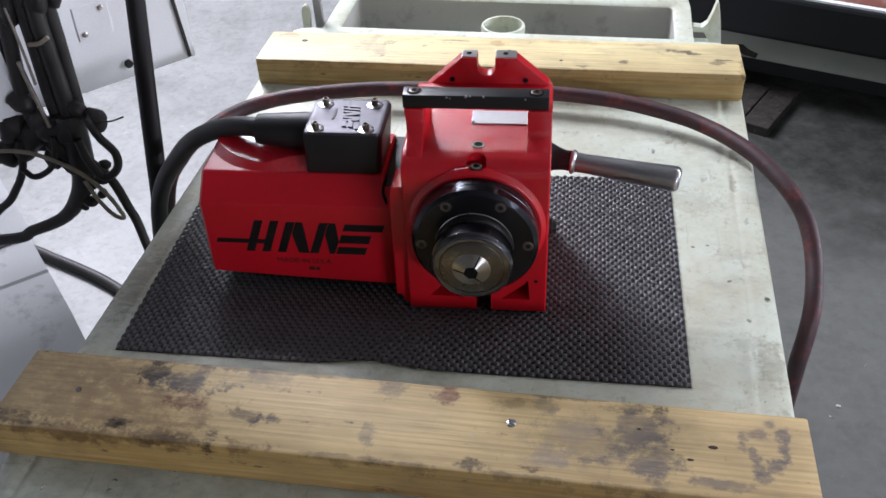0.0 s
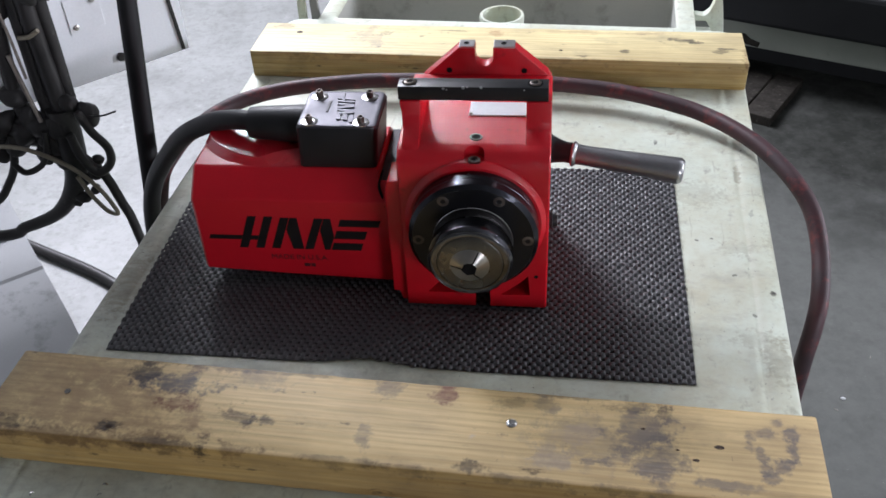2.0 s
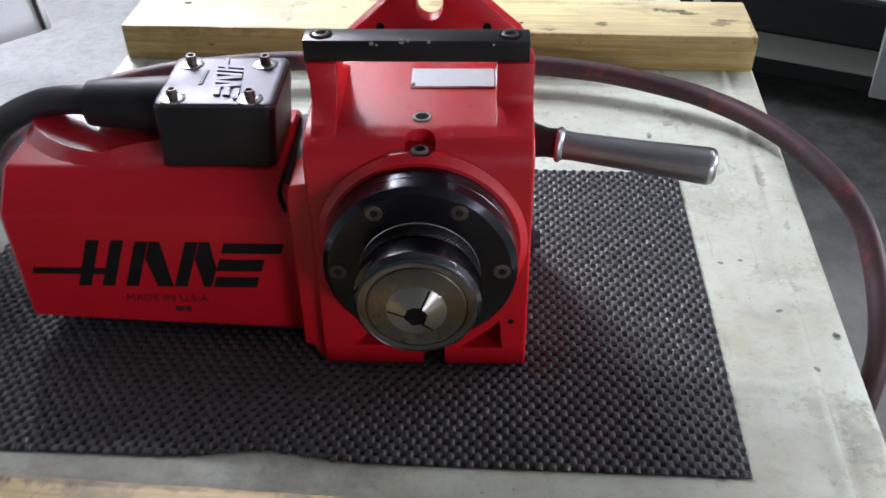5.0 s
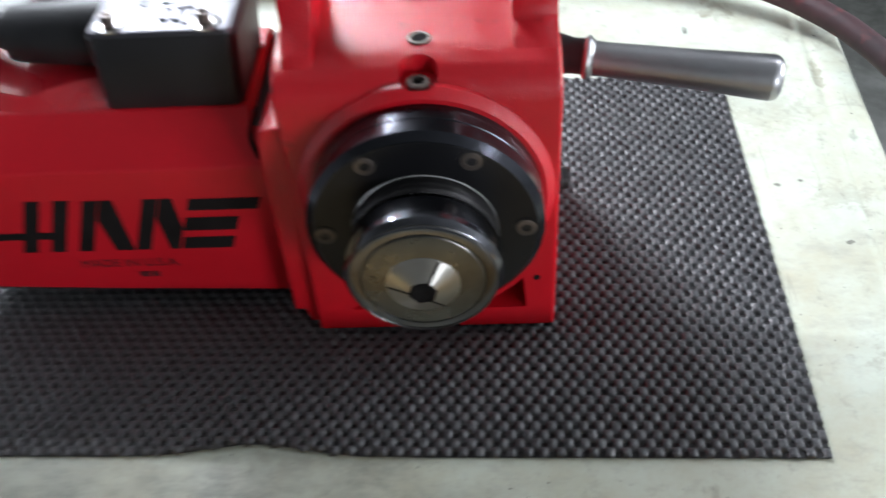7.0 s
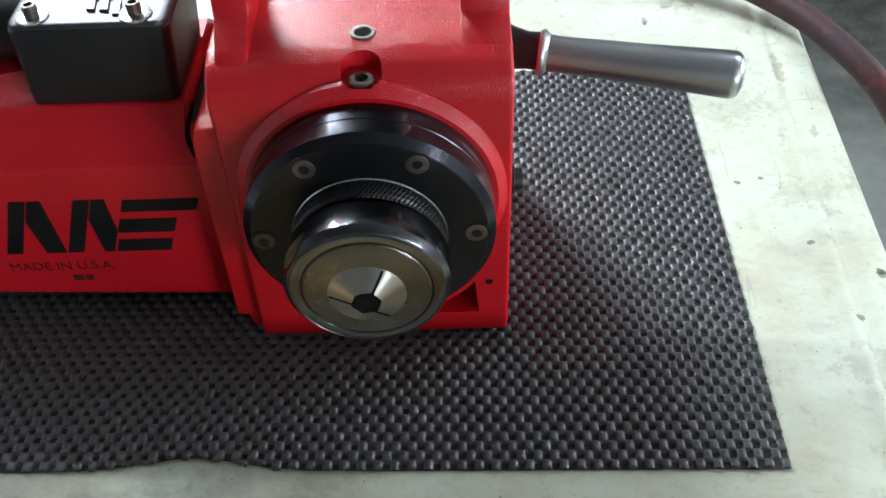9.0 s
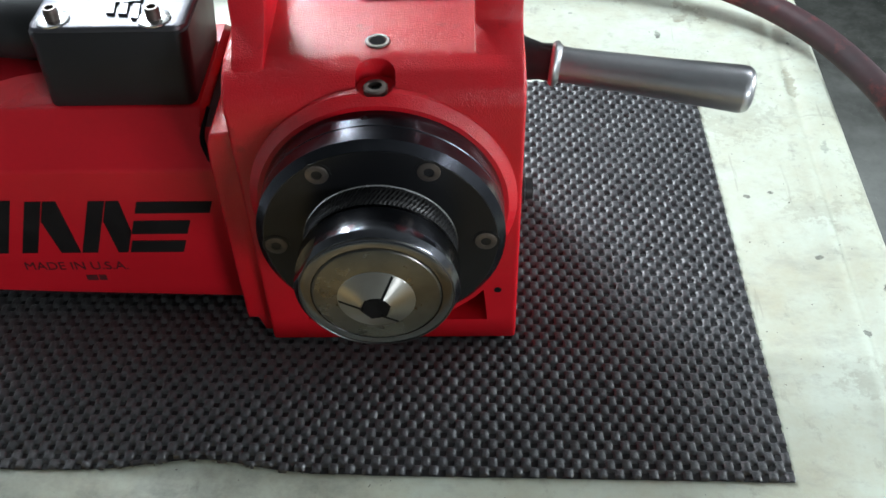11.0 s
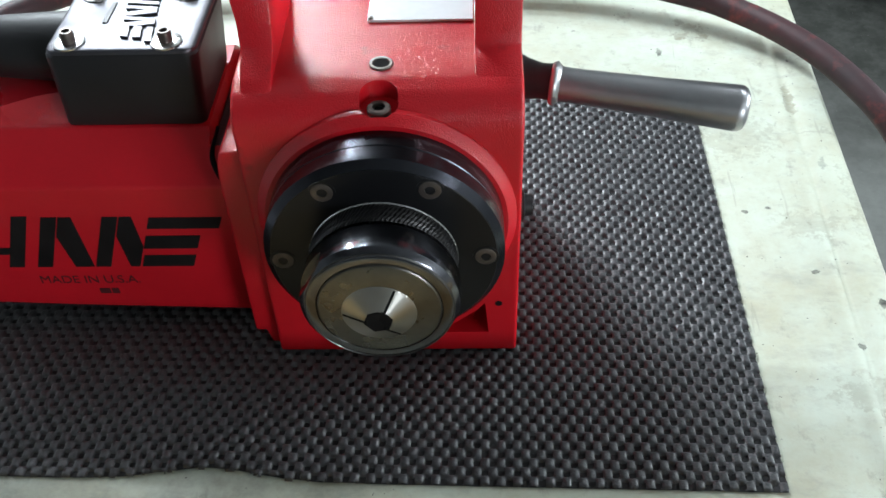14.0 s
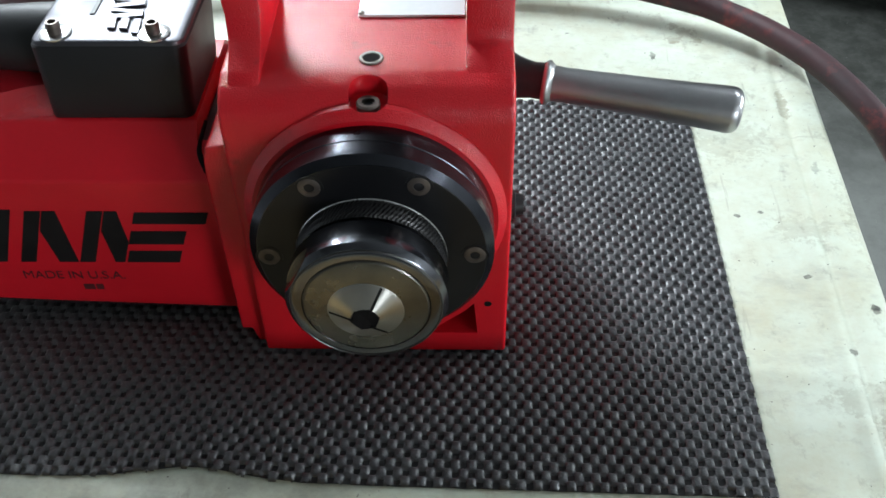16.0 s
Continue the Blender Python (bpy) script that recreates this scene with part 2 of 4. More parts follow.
# wide grey patches: grime plus the shade over the near left, in colour
CART_GRIME_SHADE = [(-0.16, -0.222, 0.2, 0.05, GRIME_SHADE, 0.85), (0.02, -0.224, 0.14, 0.04, GRIME_SHADE, 0.6), (-0.31, -0.12, 0.05, 0.2, GRIME_SHADE, 0.6), (-0.2, -0.37, 0.3, 0.09, GRIME_SHADE, 0.6)]


def cart_plastic():
    n = Nodes("grimy_white_moulded_plastic")
    col = n.mix(n.ramp(n.noise(5, 5), 0.3, 0.7), (0.63, 0.68, 0.575), (0.55, 0.6, 0.505))
    col = n.mix(n.ramp(n.noise(11, 8, 0.74), 0.42, 0.68, 0, 0.8), col, (0.46, 0.44, 0.31))
    col = n.mix(n.ramp(n.noise(10, 8, 0.74, (1, 2.2, 1)), 0.54, 0.72, 0, 0.6), col, (0.32, 0.32, 0.28))
    col = n.mix(n.ramp(n.noise(38, 7, 0.7, (1.6, 1, 1)), 0.58, 0.70, 0, 0.65), col, (0.25, 0.24, 0.19))
    col = n.mix(n.ramp(n.noise(110, 5, 0.7, (0.8, 1.1, 1)), 0.54, 0.72, 0, 0.35), col, (0.3, 0.29, 0.25))
    col = n.mix(n.ramp(n.noise(17, 9, 0.75, (1, 1.4, 1)), 0.6, 0.68, 0, 0.4), col, (0.22, 0.195, 0.13))
    col = n.mix(n.ramp(n.noise(270, 2, 0.5), 0.735, 0.75, 0, 0.9), col, (0.05, 0.044, 0.036))
    col = n.mix(n.ramp(n.noise(75, 3, 0.6, (0.1, 1.6, 1)), 0.66, 0.7, 0, 0.3), col, (0.24, 0.22, 0.17))
    col = n.mix(n.ramp(n.noise(85, 3, 0.6, (1.5, 0.12, 1)), 0.67, 0.71, 0, 0.3), col, (0.26, 0.24, 0.19))
    col = n.mix(n.ramp(n.noise(230, 3, 0.6, (0.7, 1.2, 1)), 0.73, 0.77, 0, 0.5), col, (0.12, 0.11, 0.09))
    col = n.spots(col, CART_GRIME_SHADE, 0.0, 0.02, 14, -0.3)
    col = n.spots(col, CART_MARKS, 0.0, 0.02, 170)
    n.bump(n.noise(160, 3), 0.2, 0.0006)
    return n.done(col, n.ramp(n.noise(7), 0.3, 0.7, 0.42, 0.62))


M["cart"] = cart_plastic()


def concrete():
    n = Nodes("polished_concrete")
    col = n.mix(n.ramp(n.noise(1.3, 6, 0.6), 0.3, 0.7), (0.2, 0.205, 0.2), (0.13, 0.134, 0.13))
    col = n.mix(n.ramp(n.noise(7, 6, 0.7), 0.45, 0.75, 0, 0.55), col, (0.1, 0.1, 0.096))
    col = n.mix(n.ramp(n.noise(24, 5, 0.65), 0.62, 0.75, 0, 0.4), col, (0.34, 0.34, 0.33))
    col = n.mix(n.ramp(n.noise(70, 3, 0.6), 0.72, 0.76, 0, 0.7), col, (0.08, 0.08, 0.075))
    # patch round the machine: oil, with the machine's shadow put into the colour
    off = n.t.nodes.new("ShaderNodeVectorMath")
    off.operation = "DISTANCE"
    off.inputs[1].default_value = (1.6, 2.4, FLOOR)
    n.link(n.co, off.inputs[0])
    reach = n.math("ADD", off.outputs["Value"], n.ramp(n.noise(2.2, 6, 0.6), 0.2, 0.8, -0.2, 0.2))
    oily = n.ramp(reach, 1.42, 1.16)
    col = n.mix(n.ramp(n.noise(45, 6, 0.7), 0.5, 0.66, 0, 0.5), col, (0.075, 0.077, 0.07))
    # right of the cart, wear and the floor's shade both darken the colour
    right_shade = n.t.nodes.new("ShaderNodeVectorMath")
    right_shade.operation = "DISTANCE"
    right_shade.inputs[1].default_value = (1.3, 0.9, FLOOR)
    n.link(n.co, right_shade.inputs[0])
    worn = n.ramp(n.math("ADD", right_shade.outputs["Value"], n.ramp(n.noise(4, 7, 0.65), 0.2, 0.8, -0.25, 0.25)), 1.35, 1.0)
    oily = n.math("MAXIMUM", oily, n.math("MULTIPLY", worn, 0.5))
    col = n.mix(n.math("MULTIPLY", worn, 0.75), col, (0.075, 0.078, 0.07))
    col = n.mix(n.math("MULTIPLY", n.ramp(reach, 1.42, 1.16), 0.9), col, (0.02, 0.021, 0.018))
    col = n.mix(n.ramp(n.noise(16, 8, 0.7), 0.42, 0.72, 0, 0.22), col, (0.17, 0.172, 0.162))
    col = n.mix(n.ramp(n.noise(28, 8, 0.7), 0.46, 0.72, 0, 0.28), col, (0.05, 0.05, 0.046))
    col = n.mix(n.ramp(n.noise(190, 2, 0.5), 0.75, 0.77, 0, 0.4), col, (0.3, 0.3, 0.29))
    n.bump(n.noise(60, 4), 0.15, 0.002)
    gloss = n.ramp(n.noise(3, 4), 0.3, 0.7, 0.32, 0.55)
    n.link(n.ramp(oily, 0, 1, 0.5, 0.06), n.b.inputs["Specular IOR Level"])
    return n.done(col, n.math("ADD", gloss, n.math("MULTIPLY", oily, 0.35)))


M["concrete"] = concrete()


def timber(name, pale, tan, spots, gloom, sides):
    """Sawn softwood along x with growth lines, general grime and blotches (x, y, rx, ry, colour, strength)."""
    n = Nodes(name)
    mp = n.t.nodes.new("ShaderNodeMapping")
    mp.inputs["Scale"].default_value = (0.05, 1, 1.6)
    n.link(n.co, mp.inputs["Vector"])
    wave_ = n.add("TexWave", Scale=48.0, Distortion=13.0, Detail=4.0)
    wave_.inputs["Detail Scale"].default_value = 0.35
    wave_.bands_direction = "Y"
    n.link(mp.outputs[0], wave_.inputs["Vector"])
    broad = n.noise(9, 5, 0.6, (0.25, 1, 1))
    grain = n.math("MULTIPLY", n.ramp(wave_.outputs["Fac"], 0.35, 0.95), n.ramp(broad, 0.35, 0.65, 0.05, 0.6))
    fibre = n.noise(330, 3, 0.6, (0.03, 1, 1))
    col = n.mix(n.ramp(broad, 0.32, 0.68), pale, tuple(0.5 * (p + q) for p, q in zip(pale, tan)))
    col = n.mix(grain, col, tan)
    col = n.mix(n.ramp(fibre, 0.4, 0.75, 0, 0.5), col, tuple(0.5 * v for v in tan))
    col = n.mix(n.ramp(n.noise(11, 6, 0.6, (0.5, 1, 1)), 0.42, 0.78, 0, gloom), col, (0.24, 0.17, 0.1))
    col = n.mix(n.ramp(n.noise(30, 6, 0.65, (0.5, 1, 1)), 0.54, 0.76, 0, gloom * 0.7), col, (0.15, 0.12, 0.1))
    col = n.mix(n.ramp(n.noise(75, 6, 0.7, (0.4, 1, 1)), 0.63, 0.7, 0, 0.75), col, (0.06, 0.042, 0.03))
    col = n.spots(col, spots, 0.038, 0.014, 60, 0.55)
    # long sides multiplied darker and browner, in streaks
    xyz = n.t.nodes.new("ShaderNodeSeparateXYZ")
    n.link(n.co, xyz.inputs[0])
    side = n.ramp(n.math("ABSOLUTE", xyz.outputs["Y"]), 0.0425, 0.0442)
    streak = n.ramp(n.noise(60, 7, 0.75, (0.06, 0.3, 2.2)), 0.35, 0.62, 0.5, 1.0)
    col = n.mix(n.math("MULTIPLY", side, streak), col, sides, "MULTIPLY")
    # scuffs and fine dark scratches
    col = n.mix(n.ramp(n.noise(210, 4, 0.7, (1, 0.25, 1)), 0.68, 0.73, 0, 0.7), col, (0.07, 0.05, 0.035))
    n.bump(grain, 0.25, 0.0012)
    return n.done(col, n.ramp(grain, 0.3, 0.7, 0.5, 0.68), spec=0.35)


GREY_STAIN, RED_STAIN, OIL = (0.125, 0.115, 0.117), (0.15, 0.05, 0.04), (0.05, 0.042, 0.036)
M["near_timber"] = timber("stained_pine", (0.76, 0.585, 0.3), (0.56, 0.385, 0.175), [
    # first two wide browns: real staining plus the left end's shade, in colour
    (-0.32, 0.0, 0.16, 0.1, (0.26, 0.175, 0.1), 0.6), (-0.22, -0.01, 0.09, 0.045, (0.34, 0.22, 0.12), 0.5), (-0.22, -0.045, 0.13, 0.012, (0.2, 0.13, 0.07), 0.7), (-0.31, -0.035, 0.04, 0.008, OIL, 0.7), (-0.17, -0.0425, 0.04, 0.004, OIL, 0.55), (0.12, -0.0425, 0.03, 0.003, OIL, 0.5), (0.2, -0.0435, 0.03, 0.003, OIL, 0.5), (-0.1, 0.0425, 0.08, 0.003, OIL, 0.5), (0.16, 0.043, 0.05, 0.003, OIL, 0.5), (0.07, -0.006, 0.004, 0.004, (0.5, 0.42, 0.3), 0.9), (0.152, 0.003, 0.016, 0.012, (0.45, 0.36, 0.3), 0.6), (0.135, -0.02, 0.02, 0.014, (0.3, 0.26, 0.24), 0.5), (-0.182, 0.0205, 0.042, 0.0115, GREY_STAIN, 0.95), (-0.2155, 0.031, 0.014, 0.015, OIL, 0.8),
    (-0.1755, -0.003, 0.0165, 0.0125, RED_STAIN, 0.8), (-0.221, -0.031, 0.011, 0.0062, OIL, 0.95), (-0.121, -0.01, 0.012, 0.007, OIL, 0.75),
    (-0.097, -0.0105, 0.0105, 0.0048, OIL, 0.85), (-0.111, 0.034, 0.024, 0.013, GREY_STAIN, 0.45), (-0.005, 0.0365, 0.016, 0.011, GREY_STAIN, 0.55),
    (0.045, 0.034, 0.0125, 0.012, RED_STAIN, 0.85), (0.096, 0.032, 0.014, 0.008, OIL, 0.45), (0.124, 0.032, 0.011, 0.009, GREY_STAIN, 0.5),
    (0.19, 0.038, 0.03, 0.007, OIL, 0.6), (0.215, 0.034, 0.008, 0.008, OIL, 0.6), (0.198, 0.016, 0.027, 0.024, GREY_STAIN, 0.8), (0.21, -0.014, 0.022, 0.032, GREY_STAIN, 0.8), (0.16, 0.0, 0.05, 0.03, (0.3, 0.24, 0.17), 0.5), (0.2795, 0.014, 0.005, 0.012, GREY_STAIN, 0.8), (0.287, -0.001, 0.005, 0.01, GREY_STAIN, 0.8), (0.291, 0.022, 0.008, 0.006, GREY_STAIN, 0.7), (0.303, 0.034, 0.006, 0.004, GREY_STAIN, 0.7),
    (0.311, 0.024, 0.0055, 0.011, GREY_STAIN, 0.85), (0.3105, 0.008, 0.006, 0.012, GREY_STAIN, 0.85), (0.3035, -0.008, 0.007, 0.009, GREY_STAIN, 0.85), (0.292, -0.021, 0.008, 0.007, GREY_STAIN, 0.85), (0.288, -0.012, 0.005, 0.007, GREY_STAIN, 0.7), (0.262, -0.031, 0.03, 0.005, GREY_STAIN, 0.65),
    (0.07, -0.036, 0.012, 0.007, OIL, 0.8), (0.161, -0.0205, 0.016, 0.0045, GREY_STAIN, 0.7), (-0.139, -0.048, 0.009, 0.014, OIL, 0.9),
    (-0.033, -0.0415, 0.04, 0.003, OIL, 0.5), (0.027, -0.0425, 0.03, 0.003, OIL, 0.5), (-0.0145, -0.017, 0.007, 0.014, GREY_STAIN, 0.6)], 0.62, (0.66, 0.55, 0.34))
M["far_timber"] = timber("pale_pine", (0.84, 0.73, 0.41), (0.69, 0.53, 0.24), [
    (0.25, 0.016, 0.022, 0.004, OIL, 0.85), (0.235, 0.02, 0.008, 0.004, OIL, 0.8), (0.292, -0.014, 0.014, 0.005, OIL, 0.7), (0.17, -0.02, 0.008, 0.005, OIL, 0.8),
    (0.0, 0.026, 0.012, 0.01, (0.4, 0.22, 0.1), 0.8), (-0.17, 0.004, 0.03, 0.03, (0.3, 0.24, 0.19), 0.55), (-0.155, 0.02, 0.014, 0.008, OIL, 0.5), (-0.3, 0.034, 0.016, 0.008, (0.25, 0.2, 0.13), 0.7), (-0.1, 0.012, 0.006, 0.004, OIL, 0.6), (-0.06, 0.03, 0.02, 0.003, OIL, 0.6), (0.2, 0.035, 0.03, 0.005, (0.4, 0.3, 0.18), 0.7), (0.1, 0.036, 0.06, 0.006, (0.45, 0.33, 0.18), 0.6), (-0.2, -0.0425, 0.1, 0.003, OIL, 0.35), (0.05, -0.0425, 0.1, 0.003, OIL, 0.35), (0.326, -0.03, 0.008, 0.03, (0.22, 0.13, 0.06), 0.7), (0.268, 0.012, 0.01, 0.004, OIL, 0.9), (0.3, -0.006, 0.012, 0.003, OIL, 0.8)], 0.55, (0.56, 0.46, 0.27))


# ---------------- mesh helpers ----------------
def part(name, bm, material, parent=None, label="", smooth=None):
    me = bpy.data.meshes.new(name)
    bm.to_mesh(me)
    bm.free()
    me.materials.append(M[material] if isinstance(material, str) else material)
    if smooth is not None:
        me.shade_smooth()
        me.set_sharp_from_angle(angle=radians(smooth))
    ob = new(name, me)
    ob.parent = parent
    if label:
        ob["label"] = label
    return ob


def thing(name, label, category, m=None, group="", kind=""):
    ob = new(name)
    ob.empty_display_size = 0.05
    if m is not None:
        ob.matrix_world = m
    return tagged(ob, label, category, group, kind)


def bevelled(bm, width, segments=2, only=None):
    edges = [e for e in bm.edges if only is None or only(e)]
    if width > 0:
        bmesh.ops.bevel(bm, geom=edges, offset=width, segments=segments, profile=0.6, affect="EDGES", clamp_overlap=True)
    return bm


def box(x0, x1, y0, y1, z0, z1, bevel=0.0, segments=2, bm=None):
    b = bmesh.new()
    bmesh.ops.create_cube(b, size=1)
    bmesh.ops.transform(b, matrix=Matrix.LocRotScale(((x0 + x1) / 2, (y0 + y1) / 2, (z0 + z1) / 2), None, (x1 - x0, y1 - y0, z1 - z0)), verts=b.verts)
    bevelled(b, bevel, segments)
    return joined(bm, b)


def joined(bm, b):
    if bm is None:
        return b
    tmp = bpy.data.meshes.new("tmp")
    b.to_mesh(tmp)
    b.free()
    bm.from_mesh(tmp)
    bpy.data.meshes.remove(tmp)
    return bm


def prism(points, axis, lo, hi, bevel=0.0, segments=2, bm=None):
    """A polygon of (a, b) swept along axis: x -> (y, z), y -> (x, z), z -> (x, y)."""
    b = bmesh.new()
    put = {"x": lambda p, w: (w, p[0], p[1]), "y": lambda p, w: (p[0], w, p[1]), "z": lambda p, w: (p[0], p[1], w)}[axis]
    low, high = [b.verts.new(put(p, lo)) for p in points], [b.verts.new(put(p, hi)) for p in points]
    b.faces.new(low), b.faces.new(high)
    for i in range(len(points)):
        j = (i + 1) % len(points)
        b.faces.new((low[i], low[j], high[j], high[i]))
    bmesh.ops.recalc_face_normals(b, faces=b.faces)
    bevelled(b, bevel, segments)
    return joined(bm, b)


def lathe(profile, m, segments=48, bm=None):
    """Rings of (distance along the axis, radius), turned about local z and laid by m."""
    b = bmesh.new()
    rings = []
    for d, r in profile:
        if r < 1e-6:
            rings.append([b.verts.new((0, 0, d))])
        else:
            rings.append([b.verts.new((r * math.cos(2 * math.pi * i / segments), r * math.sin(2 * math.pi * i / segments), d)) for i in range(segments)])
    for p, q in zip(rings, rings[1:]):
        for i in range(segments):
            j = (i + 1) % segments
            face = [p[i % len(p)], p[j % len(p)], q[j % len(q)], q[i % len(q)]]
            seen = list(dict.fromkeys(face))
            if len(seen) > 2:
                b.faces.new(seen)
    for ring in (rings[0], rings[-1]):
        if len(ring) > 2:
            b.faces.new(ring)
    bmesh.ops.recalc_face_normals(b, faces=b.faces)
    bmesh.ops.transform(b, matrix=m, verts=b.verts)
    return joined(bm, b)


def spline(points, steps=10):
    """Points on a smooth line through the given ones."""
    pts = [Vector(p) for p in points]
    pts = [2 * pts[0] - pts[1], *pts, 2 * pts[-1] - pts[-2]]
    out = []
    for a, b, c, d in zip(pts, pts[1:], pts[2:], pts[3:]):
        for k in range(steps):
            t = k / steps
            out.append(0.5 * (2 * b + (c - a) * t + (2 * a - 5 * b + 4 * c - d) * t * t + (3 * b - a - 3 * c + d) * t**3))
    return [*out, pts[-2]]


def tube(points, radius, sides=12, steps=10, bm=None):
    """A round bar along a smooth line; radius is a number or one per given point."""
    line = spline(points, steps)
    if not isinstance(radius, (int, float)):
        radius = [float(r) for r in np.interp(np.linspace(0, len(points) - 1, len(line)), range(len(points)), radius)]
    else:
        radius = [radius] * len(line)
    b = bmesh.new()
    rings, up = [], Vector((0.13, 0.21, 0.97))
    for i, p in enumerate(line):
        d = (line[min(i + 1, len(line) - 1)] - line[max(i - 1, 0)]).normalized()
        u = up - d * up.dot(d)
        u.normalize()
        v = d.cross(u)
        up = u
        rings.append([b.verts.new(p + radius[i] * (u * math.cos(2 * math.pi * k / sides) + v * math.sin(2 * math.pi * k / sides))) for k in range(sides)])
    for p, q in zip(rings, rings[1:]):
        for k in range(sides):
            j = (k + 1) % sides
            b.faces.new((p[k], p[j], q[j], q[k]))
    b.faces.new(rings[0][::-1]), b.faces.new(rings[-1])
    bmesh.ops.recalc_face_normals(b, faces=b.faces)
    return joined(bm, b)


def carved(bm, *cutters):
    """bm less the cutters (all bmeshes), as a new bmesh."""
    obs = []
    for b in (bm, *cutters):
        me = bpy.data.meshes.new("tmp")
        b.to_mesh(me)
        b.free()
        obs.append(new("tmp", me))
    for c in obs[1:]:
        mod = obs[0].modifiers.new("cut", "BOOLEAN")
        mod.operation, mod.object, mod.solver = "DIFFERENCE", c, "EXACT"
    bpy.context.view_layer.update()
    me = bpy.data.meshes.new_from_object(obs[0].evaluated_get(bpy.context.evaluated_depsgraph_get()))
    out = bmesh.new()
    out.from_mesh(me)
    bpy.data.meshes.remove(me)
    for o in obs:
        d = o.data
        bpy.data.objects.remove(o)
        bpy.data.meshes.remove(d)
    return out


FRONT = lambda x, y, z: pose(x, y, z, 90)          # lathe axis towards -y
UP = lambda x, y, z: Matrix.Translation((x, y, z))


def socket_screw(parent, m, r=0.005, high=0.003, hole=0.55, material="dull_steel", name="socket_screw"):
    """A cap screw whose head rises along local z, with a hexagon socket."""
    s = part(name, lathe([(0, r), (high * 0.75, r), (high, r * 0.88), (high, r * hole), (high * 0.35, r * hole * 0.96), (high * 0.35, 0)], m, 24), material, parent, smooth=35)
    part("socket", lathe([(high * 0.36, r * hole * 0.9), (high * 0.4, r * hole * 0.9), (high * 0.4, 0)], m, 6), "hole", s)
    return s


# ---------------- the room ----------------
X0, X1, Y0, Y1 = -6.0, 6.0, -5.0, 8.0
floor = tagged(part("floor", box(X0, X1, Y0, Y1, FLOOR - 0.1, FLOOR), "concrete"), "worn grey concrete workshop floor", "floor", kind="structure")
tagged(part("ceiling", box(X0, X1, Y0, Y1, CEIL, CEIL + 0.1), "ceiling"), "dull grey workshop ceiling", "ceiling", kind="structure")
for nm, b in (("wall_north", (X0, X1, Y1, Y1 + 0.15)), ("wall_south", (X0, X1, Y0 - 0.15, Y0)), ("wall_west", (X0 - 0.15, X0, Y0 - 0.15, Y1 + 0.15)), ("wall_east", (X1, X1 + 0.15, Y0 - 0.15, Y1 + 0.15))):
    tagged(part(nm, box(*b, FLOOR - 0.1, CEIL + 0.1), "wall"), "plain painted grey workshop wall", "wall", kind="structure")

for lx, ly, ll, watts in TUBES:
    fx = thing("ceiling_light", "white strip light fixture hung under the ceiling", "lamp", pose(lx, ly, TUBE_Z + 0.37), "ceiling lights")
    part("housing", prism([(-0.17, -0.36), (0.17, -0.36), (0.06, -0.28), (-0.06, -0.28)], "x", -ll / 2 - 0.02, ll / 2 + 0.02), "fixture", fx)
    for sx in (-ll * 0.35, ll * 0.35):
        part("hanger", tube([(sx, 0, -0.29), (sx, 0, 0.1), (sx, 0, CEIL - TUBE_Z - 0.37)], 0.006, 8, 2), "fixture", fx)

for at, watts in WALL_FILLS:
    wl = thing("wall_fill", "unseen fill light added on the workshop wall", "lamp", at, "wall lights")
    part("housing", box(-1.23, 1.23, -0.28, 0.28, 0.01, 0.09, 0.006), "fixture", wl)

# ---------------- utility cart ----------------
CART = pose(-0.103, 0.1, -0.003, 0, 0, -3.4)
cart = thing("utility_cart", "grimy white moulded plastic utility cart with a tray end", "cart", CART)
W = 0.331


def rounded(x0, x1, y0, y1, r, n=6):
    out = []
    for cx, cy, a in ((x1 - r, y0 + r, -90), (x1 - r, y1 - r, 0), (x0 + r, y1 - r, 90), (x0 + r, y0 + r, 180)):
        out += [(cx + r * math.cos(radians(a + 90 * k / n)), cy + r * math.sin(radians(a + 90 * k / n))) for k in range(n + 1)]
    return out


def rings(loops, bm=None, cap=(True, True)):
    """Loops of equal count, joined one to the next."""
    b = bmesh.new()
    vs = [[b.verts.new(p) for p in loop] for loop in loops]
    for p, q in zip(vs, vs[1:]):
        for i in range(len(p)):
            j = (i + 1) % len(p)
            b.faces.new((p[i], p[j], q[j], q[i]))
    if cap[0]:
        b.faces.new(vs[0][::-1])
    if cap[1]:
        b.faces.new(vs[-1])
    bmesh.ops.recalc_face_normals(b, faces=b.faces)
    return joined(bm, b)


def slab(y0, y1, hole=None):
    """Top sheet with a rounded raised rim, a groove inside it and a skirt."""
    prof = [(0.012, -0.06), (0.004, -0.06), (0.0, -0.05), (0.0, -0.006), (0.0015, -0.0012), (0.005, 0.0006), (0.018, 0.0012), (0.0235, 0.0011), (0.026, 0.0), (0.0285, -0.0003), (0.0305, 0.0006), (0.035, 0.0007), (0.0375, 0.0), (0.045, 0.0), (0.06, 0.0)]
    return rings([[(x, y, z) for x, y in rounded(-W + i, W - i, y0 + i, y1 - i, 0.03)] for i, z in prof])


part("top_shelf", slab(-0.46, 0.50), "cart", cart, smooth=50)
# tray end: rim bars round an open bin
T0, T1 = 0.533, 0.650
TL, TR = -0.256, 0.248
